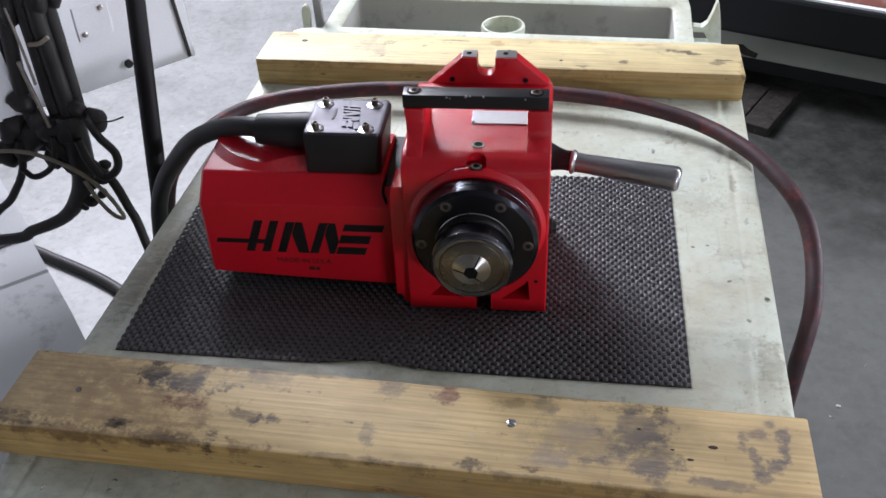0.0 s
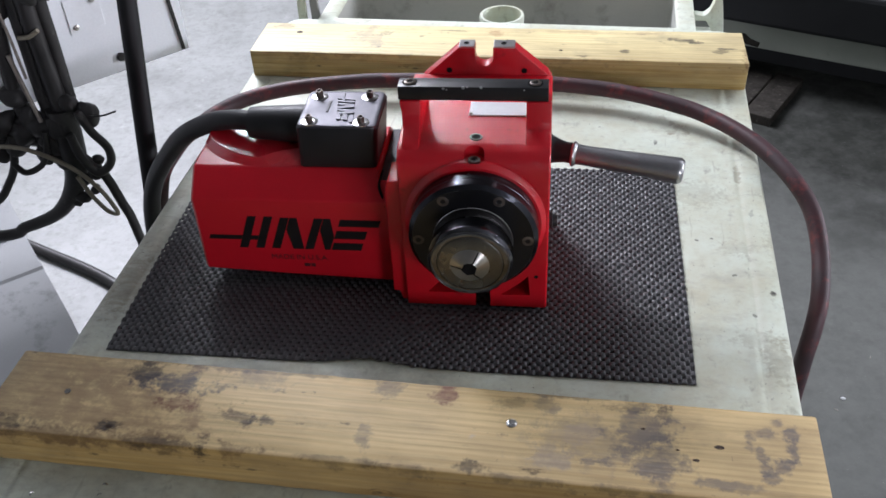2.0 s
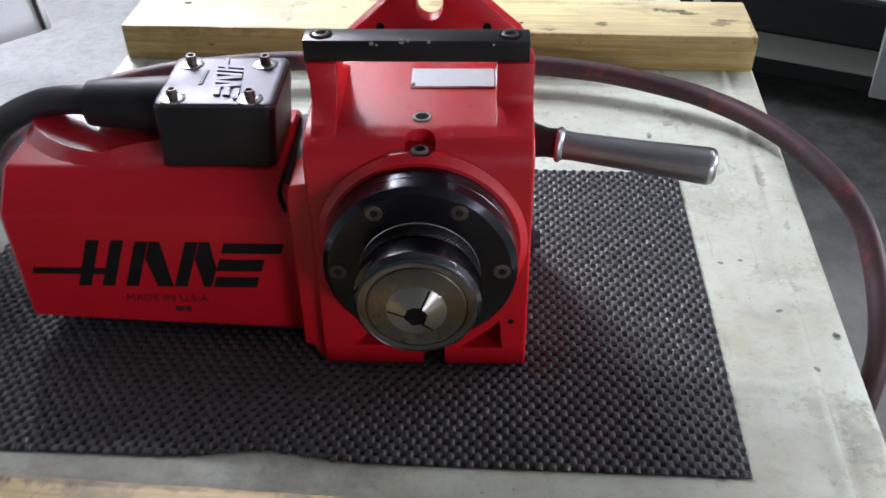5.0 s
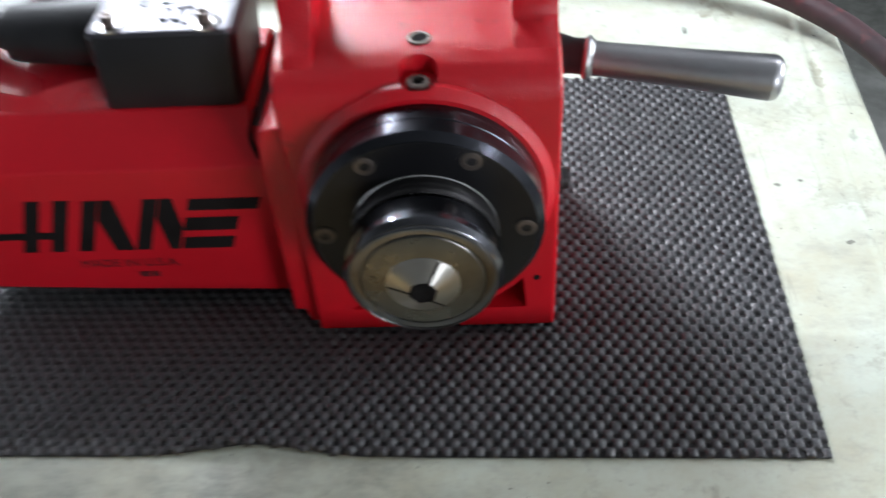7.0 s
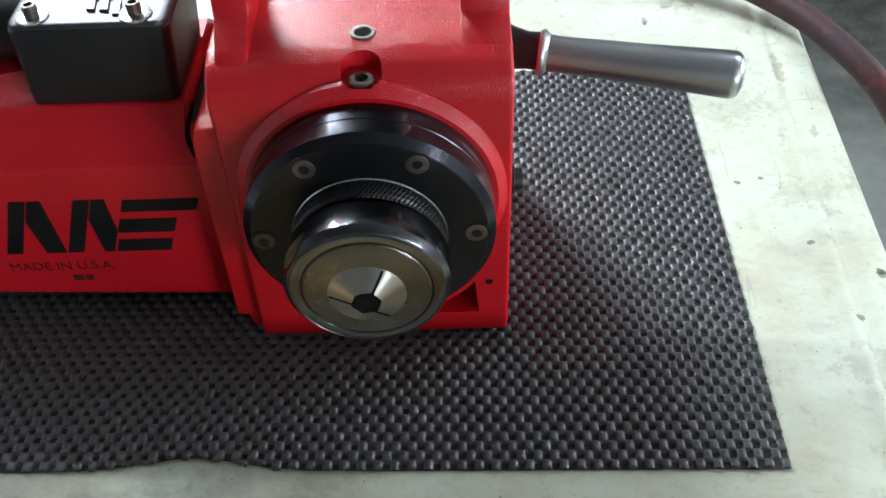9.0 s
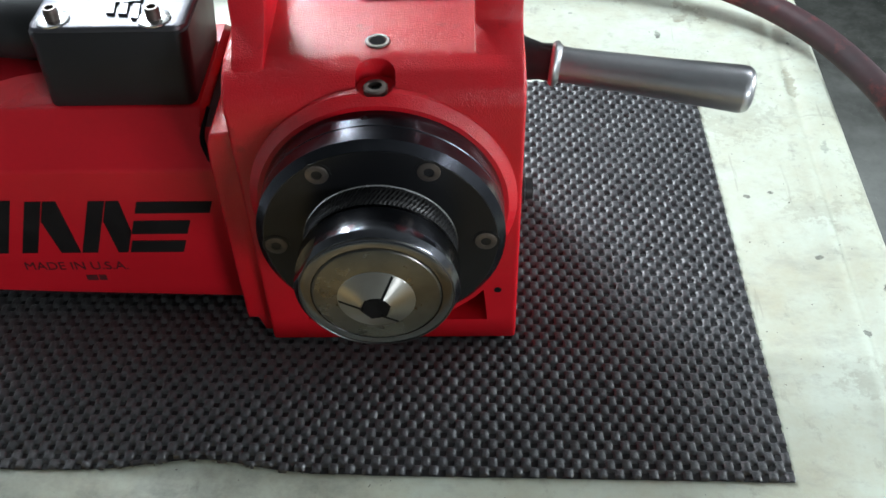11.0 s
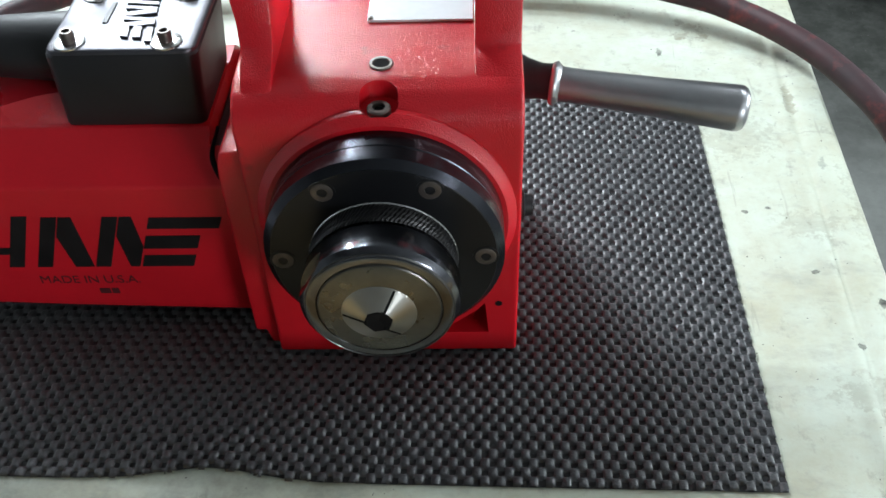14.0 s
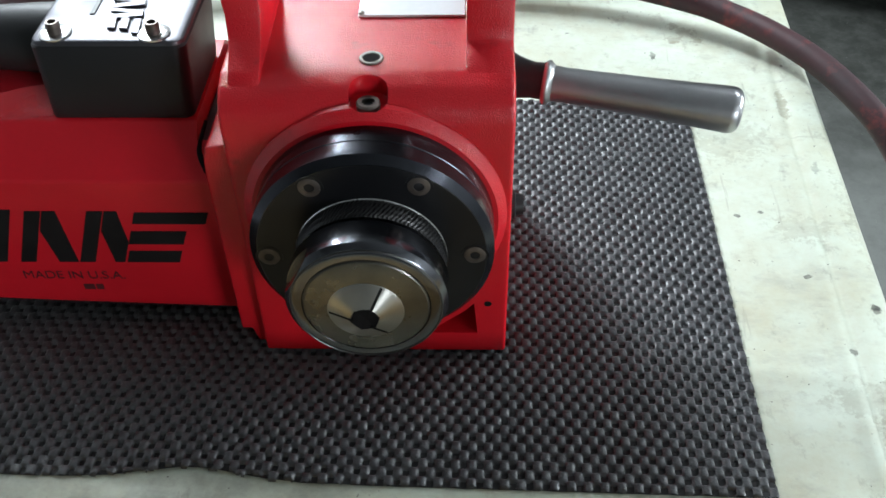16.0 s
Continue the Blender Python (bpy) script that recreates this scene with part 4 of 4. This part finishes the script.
hump = rings([[(x, y, 0.1215) for x, y in low], [(0.9 * a[0] + 0.1 * b_[0], 0.9 * a[1] + 0.1 * b_[1], crown(*a) - 0.0012) for a, b_ in zip(arc, low)], [(x, y, crown(x, y)) for x, y in arc],
              [(-0.245 + 0.97 * (x + 0.245), 0.095 + 0.96 * (y - 0.095), crown(-0.245 + 0.97 * (x + 0.245), 0.095 + 0.96 * (y - 0.095))) for x, y in arc]], cap=(False, True))
part("raised_pad", hump, "red_gloss", motor, smooth=28)

# black lettermark drawn as plain slanted strokes on the cover
Y_INK, SL = 0.0256, 0.36


def stroke(pts):
    return prism([(x + SL * (z - 0.06), z) for x, z in pts], "y", Y_INK, Y_INK + 0.0006)


EMBLEM = ([(-0.3245, 0.0528), (-0.2921, 0.0528), (-0.2921, 0.0578), (-0.3245, 0.0578)],
            [(-0.2834, 0.0528), (-0.2761, 0.0528), (-0.2761, 0.0578), (-0.2834, 0.0578)],
            [(-0.2920, 0.0430), (-0.2835, 0.0430), (-0.2835, 0.0808), (-0.2920, 0.0808)],
            [(-0.2760, 0.0430), (-0.2675, 0.0430), (-0.2675, 0.0808), (-0.2760, 0.0808)],
            [(-0.2600, 0.0430), (-0.2515, 0.0430), (-0.2515, 0.0800), (-0.2600, 0.0800)],
            [(-0.2508, 0.0800), (-0.2440, 0.0800), (-0.2280, 0.0430), (-0.2385, 0.0430), (-0.2508, 0.0660)],
            [(-0.2272, 0.0430), (-0.2187, 0.0430), (-0.2187, 0.0800), (-0.2272, 0.0800)],
            [(-0.2180, 0.0800), (-0.2115, 0.0800), (-0.2023, 0.0580), (-0.2023, 0.0430), (-0.2075, 0.0430), (-0.2180, 0.0660)],
            [(-0.2020, 0.0712), (-0.1630, 0.0712), (-0.1630, 0.0792), (-0.2020, 0.0792)],
            [(-0.2020, 0.0565), (-0.1722, 0.0565), (-0.1722, 0.0660), (-0.2020, 0.0660)],
            [(-0.2010, 0.0430), (-0.1722, 0.0430), (-0.1722, 0.0515), (-0.2010, 0.0515)])
for pts in EMBLEM:
    part("emblem_stroke", stroke(pts), "ink", motor)
words = bpy.data.curves.new("origin_text", "FONT")
words.body, words.size, words.extrude = "MADE IN U.S.A.", 0.0085, 0.0001
words.materials.append(M["faint_ink"])
txt = new("origin_text", words)
txt.parent = motor
txt.matrix_local = pose(-0.2685, 0.0257, 0.0300, 90)
txt["label"] = "worn black printed words"
bars = box(-0.2365, -0.2305, 0.0256, 0.026, 0.0215, 0.0255)
part("printed_bars", box(-0.2295, -0.2255, 0.0256, 0.026, 0.0215, 0.0255, bm=bars), "faint_ink", motor)

# terminal box
tb = rings([[(x, y, z) for x, y in rounded(*lim, r)] for *lim, z, r in
            ((-0.2330, -0.1600, 0.0495, 0.112, 0.1225, 0.005), (-0.2325, -0.1592, 0.048, 0.1125, 0.126, 0.006), (-0.2308, -0.1555, 0.0462, 0.1128, 0.1648, 0.006), (-0.2300, -0.1563, 0.0468, 0.1122, 0.1658, 0.006))])
tbox = part("terminal_box", tb, "box_plastic", ix, "black moulded terminal box", smooth=40)
lid = part("lid", rings([[(x, y, z) for x, y in rounded(*lim, r)] for *lim, z, r in
            ((-0.2300, -0.1563, 0.0468, 0.1122, 0.1655, 0.006), (-0.2300, -0.1563, 0.0468, 0.1122, 0.1668, 0.006), (-0.2294, -0.1569, 0.0474, 0.1116, 0.1678, 0.0055), (-0.2283, -0.1580, 0.0485, 0.1105, 0.1682, 0.005), (-0.2250, -0.1610, 0.052, 0.107, 0.1682, 0.004))]), "lid_sheen", tbox, "black lid, grey with painted sheen", smooth=40)
for wx, wy in ((-0.2190, 0.0545), (-0.1712, 0.0540), (-0.2183, 0.1005), (-0.1703, 0.1005)):
    part("washer", lathe([(0, 0.0078), (0.0008, 0.0078), (0.001, 0.0074), (0.001, 0.003)], UP(wx, wy, 0.168), 28), "steel", lid, smooth=40)
    socket_screw(tbox, UP(wx, wy, 0.1688), 0.0034, 0.0060, 0.62, "bolt_head", "cap_screw")
# raised emblem strokes, turned a quarter, on the lid
for pts in EMBLEM:
    sb = prism([(0.335 * (x + 0.3245 + SL * (z - 0.06)), 0.43 * (z - 0.0430)) for x, z in pts], "z", 0.0, 0.0017)
    bmesh.ops.transform(sb, matrix=pose(-0.2015, 0.1065, 0.1679, 0, 0, -82), verts=sb.verts)
    part("raised_bar", sb, "lid_sheen", lid)
part("raised_strip", box(-0.2075, -0.2050, 0.072, 0.092, 0.168, 0.1688, 0.0003), "box_plastic", lid)
# strain relief and power cable
part("cable_boot", lathe([(0.0, 0.0185), (0.012, 0.018), (0.05, 0.0155), (0.056, 0.0148), (0.057, 0.011), (0.057, 0.0)], Matrix.Translation((-0.229, 0.083, 0.1485)) @ Vector((-1, 0.06, -0.02)).to_track_quat("Z", "Y").to_matrix().to_4x4(), 32), "boot", ix, "black tapered cable boot", smooth=40)
part("power_cable", tube([(-0.275, 0.086, 0.147), (-0.30, 0.094, 0.1455), (-0.332, 0.106, 0.135), (-0.37, 0.122, 0.1105), (-0.405, 0.145, 0.0705), (-0.438, 0.165, 0.022), (-0.456, 0.172, -0.03), (-0.465, 0.178, -0.12), (-0.47, 0.19, -0.4), (-0.5, 0.25, -0.8), (-0.62, 0.4, FLOOR + 0.0115)], 0.0098, 18), "boot", ix, "thick black power cable", smooth=60)

# ---------------- rubber hose ----------------
hose = thing("rubber_hose", "dark red rubber hose looped over the cart", "hose")
part("hose_line", tube([(-0.50, 0.20, -0.45), (-0.475, 0.205, -0.15), (-0.458, 0.212, -0.02), (-0.444, 0.245, 0.012), (-0.43, 0.297, 0.0155), (-0.397, 0.35, 0.018), (-0.338, 0.384, 0.02), (-0.25, 0.404, 0.021), (-0.19, 0.4085, 0.021), (-0.09, 0.4095, 0.021), (0.009, 0.404, 0.020), (0.088, 0.388, 0.019), (0.156, 0.358, 0.017), (0.187, 0.336, 0.016), (0.2155, 0.305, 0.0155), (0.2425, 0.268, 0.012), (0.268, 0.222, 0.002), (0.284, 0.190, -0.016), (0.2895, 0.153, -0.040), (0.286, 0.112, -0.064), (0.280, 0.089, -0.09), (0.274, 0.077, -0.14), (0.277, 0.082, -0.25), (0.3, 0.09, -0.5), (0.36, 0.2, -0.80), (0.5, 0.4, FLOOR + 0.0125), (0.9, 0.5, FLOOR + 0.0125)], 0.0096, 20), "hose", hose, smooth=60)
part("hose_end", tube([(-0.50, 0.20, -0.45), (-0.53, 0.24, -0.75), (-0.66, 0.34, FLOOR + 0.0125), (-1.0, 0.5, FLOOR + 0.0125)], 0.0096, 16), "hose", hose, smooth=60)

# ---------------- left of the cart ----------------
A45 = 45
CB = pose(-0.627, 0.548, -0.04, 0, 0, A45)   # foot of the front panel, local x along it, local y away
cab = thing("machine_enclosure", "blue-white enamelled sheet metal machine enclosure", "machine", CB)
# height and left run beyond view are sized to shade the cart's left
EL, ER = -1.0, 0.099
part("front_panel", box(EL, ER, 0.0, 0.004, 0.0, 1.54, 0.001), "cabinet", cab)
part("side_panel", box(ER - 0.004, ER, 0.004, 0.35, 0.0, 1.54, 0.001), "cabinet", cab)
part("bottom_panel", box(EL, ER - 0.004, 0.004, 0.35, 0.0, 0.003), "cabinet", cab)
part("back_panel", box(EL, ER - 0.004, 0.35, 0.354, 0.0, 1.54), "cabinet", cab)
part("top_panel", box(EL, ER, 0.0, 0.354, 1.54, 1.544), "cabinet", cab)
part("support_column", box(EL - 0.13, EL, 0.05, 0.3, FLOOR, 1.46, 0.004), "cabinet", cab)
part("door_seal", prism([(0.0872, 0.003), (0.0918, 0.003), (0.0775, 0.16), (0.0735, 0.16)], "y", -0.0035, 0.0), "cable", cab, "black rubber door seal")
hatch = part("access_cover", box(-0.0675, -0.0165, -0.0018, 0.0, 0.0775, 0.1275, 0.0008), "cabinet", cab)
for hx, hz in ((-0.0274, 0.1189), (-0.0584, 0.0863)):
    part("cover_screw", lathe([(0, 0.0042), (0.002, 0.004), (0.003, 0.0025), (0.003, 0)], pose(hx, -0.0018, hz, 90), 16), "steel", hatch, smooth=50)
part("knob", lathe([(0, 0.0062), (0.005, 0.0062), (0.006, 0.005), (0.006, 0)], pose(-0.0078, 0, 0.0235, 90), 20), "cable", cab, "small black round knob", smooth=40)

pole = thing("steel_pole", "slim black painted steel pole leaning beside the cart", "pole")
PT, PB = Vector((-0.5033, 0.66, 1.29)), Vector((-0.484, 0.009, FLOOR))
run = (PT - PB)
part("shaft", lathe([(0.0, 0.0), (0.0, 0.0115), (run.length, 0.0115), (run.length, 0)], Matrix.Translation(PB) @ run.to_track_quat("Z", "Y").to_matrix().to_4x4(), 16), "pole", pole, smooth=40)
part("foot_cap", lathe([(0.0, 0.016), (0.02, 0.016), (0.022, 0.013), (0.022, 0)], UP(PB.x, PB.y, FLOOR), 16), "cable", pole, smooth=40)

bundle = thing("cable_bundle", "tangled bundle of oily black machine cables", "cables")
BY = 0.42
def strand(pts, r, material="cable", name="cable", label=""):
    return part(name, tube([(x, y, z) for x, y, z in pts], r, 10, 8), material, bundle, label, smooth=60)


def flat(pts, dy=0.0):
    return [(x, BY + dy, z) for x, z in pts]


strand(flat([(-0.66, 0.6), (-0.669, 0.166), (-0.679, 0.135), (-0.679, 0.063), (-0.677, -0.024), (-0.677, -0.07)]), 0.0125, label="thick black machine cable")
strand(flat([(-0.64, 0.6), (-0.652, 0.166), (-0.6655, 0.135), (-0.667, 0.063), (-0.668, -0.024), (-0.67, -0.06)], 0.012), 0.010)
strand(flat([(-0.68, 0.6), (-0.692, 0.166), (-0.70, 0.135), (-0.70, 0.062), (-0.70, -0.033), (-0.69, -0.09)], 0.006), 0.0105)
strand(flat([(-0.71, 0.6), (-0.716, 0.15), (-0.726, 0.103), (-0.734, 0.037), (-0.737, -0.016), (-0.73, -0.08)]), 0.0105)
strand(flat([(-0.735, 0.6), (-0.745, 0.15), (-0.75, 0.1), (-0.757, 0.03), (-0.76, -0.06), (-0.79, -0.12)], 0.015), 0.012)
strand(flat([(-0.679, -0.033), (-0.68, -0.089), (-0.685, -0.138), (-0.704, -0.179), (-0.74, -0.218), (-0.797, -0.245), (-0.86, -0.266), (-1.2, -0.3)]), [0.02, 0.019, 0.017, 0.014, 0.010, 0.009, 0.009, 0.009], label="taped thick cable tail")
strand(flat([(-0.644, -0.028), (-0.632, -0.059), (-0.615, -0.085), (-0.618, -0.111), (-0.641, -0.127), (-0.658, -0.103), (-0.665, -0.065)], -0.02), 0.0062)
strand(flat([(-0.632, -0.035), (-0.608, -0.033), (-0.588, -0.026)], -0.02), 0.0013)
strand(flat([(-0.677, -0.07), (-0.665, -0.103), (-0.639, -0.136), (-0.624, -0.187), (-0.614, -0.239), (-0.60, -0.45), (-0.62, FLOOR + 0.3), (-0.75, FLOOR + 0.007)], -0.01), 0.007)
strand(flat([(-1.0, -0.09), (-0.815, -0.081), (-0.797, -0.081), (-0.745, -0.081), (-0.706, -0.094), (-0.669, -0.116), (-0.642, -0.147), (-0.627, -0.179), (-0.625, -0.192), (-0.639, -0.187), (-0.655, -0.162), (-0.668, -0.128)], -0.03), 0.0032, "tan_wire", "wire", "thin tan wire")
strand(flat([(-0.765, -0.116), (-0.75, -0.13), (-0.723, -0.117), (-0.707, -0.092), (-0.70, -0.06)], -0.02), 0.0045)
strand(flat([(-0.755, -0.07), (-0.767, -0.119), (-0.789, -0.156), (-0.82, -0.189), (-0.9, -0.23), (-1.2, -0.28)], -0.015), 0.006)
strand(flat([(-1.2, -0.14), (-0.82, -0.098), (-0.78, -0.082), (-0.738, -0.057), (-0.692, -0.047)]), 0.011)
strand(flat([(-1.2, -0.10), (-0.83, -0.115), (-0.79, -0.105), (-0.745, -0.09), (-0.70, -0.10)], 0.01), 0.012)
strand(flat([(-0.711, 0.131), (-0.706, 0.079), (-0.703, 0.02)], -0.016), 0.002, "dull_steel", "conduit", "thin bare metal conduit")
strand(flat([(-0.717, 0.054), (-0.71, 0.002), (-0.703, -0.047)], -0.016), 0.003, "dull_steel", "conduit", "thin bare metal conduit")
part("tie", tube(flat([(-0.694, 0.079), (-0.679, 0.081), (-0.664, 0.09)], -0.016), 0.003, 8), "tan_wire", bundle, "pale cable tie")
for k, (cx, cz, r) in enumerate(((-0.739, -0.014, 0.017), (-0.66, -0.024, 0.013), (-0.637, -0.04, 0.0155), (-0.768, -0.058, 0.02), (-0.742, -0.072, 0.02), (-0.709, -0.061, 0.02), (-0.79, -0.105, 0.016), (-0.684, -0.058, 0.02), (-0.726, -0.045, 0.015), (-0.672, -0.15, 0.009), (-0.684, -0.182, 0.010), (-0.70, -0.19, 0.008), (-0.655, -0.138, 0.010), (-0.663, -0.168, 0.008), (-0.646, -0.118, 0.009), (-0.69, -0.118, 0.016), (-0.705, -0.085, 0.018), (-0.72, -0.105, 0.014), (-0.757, -0.09, 0.018))):
    cb = bmesh.new()
    bmesh.ops.create_icosphere(cb, subdivisions=3, radius=r)
    for v in cb.verts:
        v.co *= 1 + 0.25 * noise.noise(v.co * 70 + Vector((k, 0, 0))) + 0.1 * noise.noise(v.co * 220 + Vector((k, 3, 0)))
    bmesh.ops.transform(cb, matrix=pose(cx, BY - 0.004, cz, 0, 37 * k, 0) @ Matrix.Diagonal((1.25, 0.9, 0.9, 1)), verts=cb.verts)
    part("connector", cb, "cable", bundle, smooth=60)

fc = thing("floor_cable", "black cable lying on the concrete floor", "cable")
part("jacket", tube([(-1.9, 1.45, FLOOR + 0.012), (-1.45, 1.2, FLOOR + 0.012), (-1.30, 1.13, FLOOR + 0.012), (-1.09, 1.03, FLOOR + 0.012), (-0.9, 0.9, FLOOR + 0.012), (-0.6, 0.7, FLOOR + 0.012)], 0.014, 12), "cable", fc, smooth=60)

gb = thing("sheet_metal_cover", "light grey folded sheet metal cover beside the cart", "cover", pose(-0.905, 0.56, FLOOR, 0, 0, -50.0))
bend = [(0.21 + 0.12 * math.sin(radians(a)), 0.37 + 0.12 * math.cos(radians(a))) for a in range(0, 91, 10)]
part("upper_flap", box(-0.30, -0.036, -0.5, 0.004, 0.4905, 0.498, 0.002), "grey_sheet", gb, smooth=40)
fold = [(-0.30, 0.0), (-0.30, 0.490), (0.078, 0.490), (0.083, 0.494), (0.088, 0.490), *bend, (0.33, 0.0)]
part("folded_sheet", prism(fold, "y", -0.5, 0.0), "grey_sheet", gb, smooth=30)

# ---------------- right of the cart ----------------
mb = thing("industrial_machine", "dark oily machine base with a grey lower beam", "machine", pose(0.55, 2.1, FLOOR, 0, 0, -23.5))
part("lower_beam", box(-0.4, 1.9, 0.0, 0.12, 0.13, 0.21, 0.006), "beam_paint", mb)
part("upper_cover", box(-0.5, 1.9, -0.02, 0.5, 0.21, 0.345, 0.012), "machine_black", mb)
part("cover_lip", box(-0.5, 1.9, -0.012, 0.006, 0.3455, 0.353, 0.001), "cabinet", mb, "pale edge strip")
part("deck", box(-0.5, 1.9, 0.007, 0.5, 0.3455, 0.352), "rust", mb, "rust-stained red deck")
part("oil_patch", prism([(0.02, 0.15), (0.05, 0.138), (0.085, 0.134), (0.09, 0.15), (0.06, 0.158), (0.04, 0.172), (0.02, 0.168)], "y", -0.0015, 0.001), "old_wood", mb)
for fx_ in (-0.4, 0.9, 1.8):
    part("foot", box(fx_, fx_ + 0.1, 0.02, 0.12, 0.0, 0.13), "machine_black", mb)
part("sump", box(-0.45, 1.85, 0.14, 0.5, 0.02, 0.2), "machine_black", mb)
# added out of view to block light towards the right floor
part("unseen_column", box(0.0, 1.9, 0.3, 1.0, 0.375, 2.2, 0.01), "machine_black", mb)
part("guard_apron", box(0.514, 1.3, -0.43, 0.0, 0.28, 0.95, 0.004), "machine_grey", mb)
wb = thing("wood_block", "oily dark timber boards lying on the floor", "timber", pose(0.6433, 1.818, FLOOR, 0, 0, -29.5))
for x0, x1, y1, zt in ((-0.082, 0.0, 0.285, 0.03), (-0.17, -0.085, 0.25, 0.034), (-0.26, -0.174, 0.30, 0.028)):
    part("board", box(x0, x1, 0.0, y1, 0.0, zt, 0.003), "old_wood", wb)
for k, (cx, cy) in enumerate(((0.613, 0.738), (0.70, 0.86), (0.6, 0.706))):
    chip = thing("metal_chip", "tiny bright metal chip on the floor", "chip", pose(cx, cy, FLOOR, 0, 0, 70 * k), "floor chips")
    part("curl", tube([(0, 0, 0.0012), (0.003, 0.0015, 0.0022), (0.008, 0, 0.0012)], 0.0007 if k else 0.0026, 6, 4), "dull_steel" if k else "plate_white", chip)
for k, (cx, cy) in enumerate(((-0.349, -0.2285), (-0.3495, -0.2395), (-0.404, -0.243))):
    chip = thing("metal_chip", "tiny bright metal chip on the cart top", "chip", pose(cx, cy, -0.0015, 0, 0, 40 * k), "cart chips")
    part("curl", tube([(0, 0, 0.0008), (0.0018, 0.0008, 0.0016), (0.0036, 0, 0.0008)], 0.0007, 6, 4), "steel", chip)
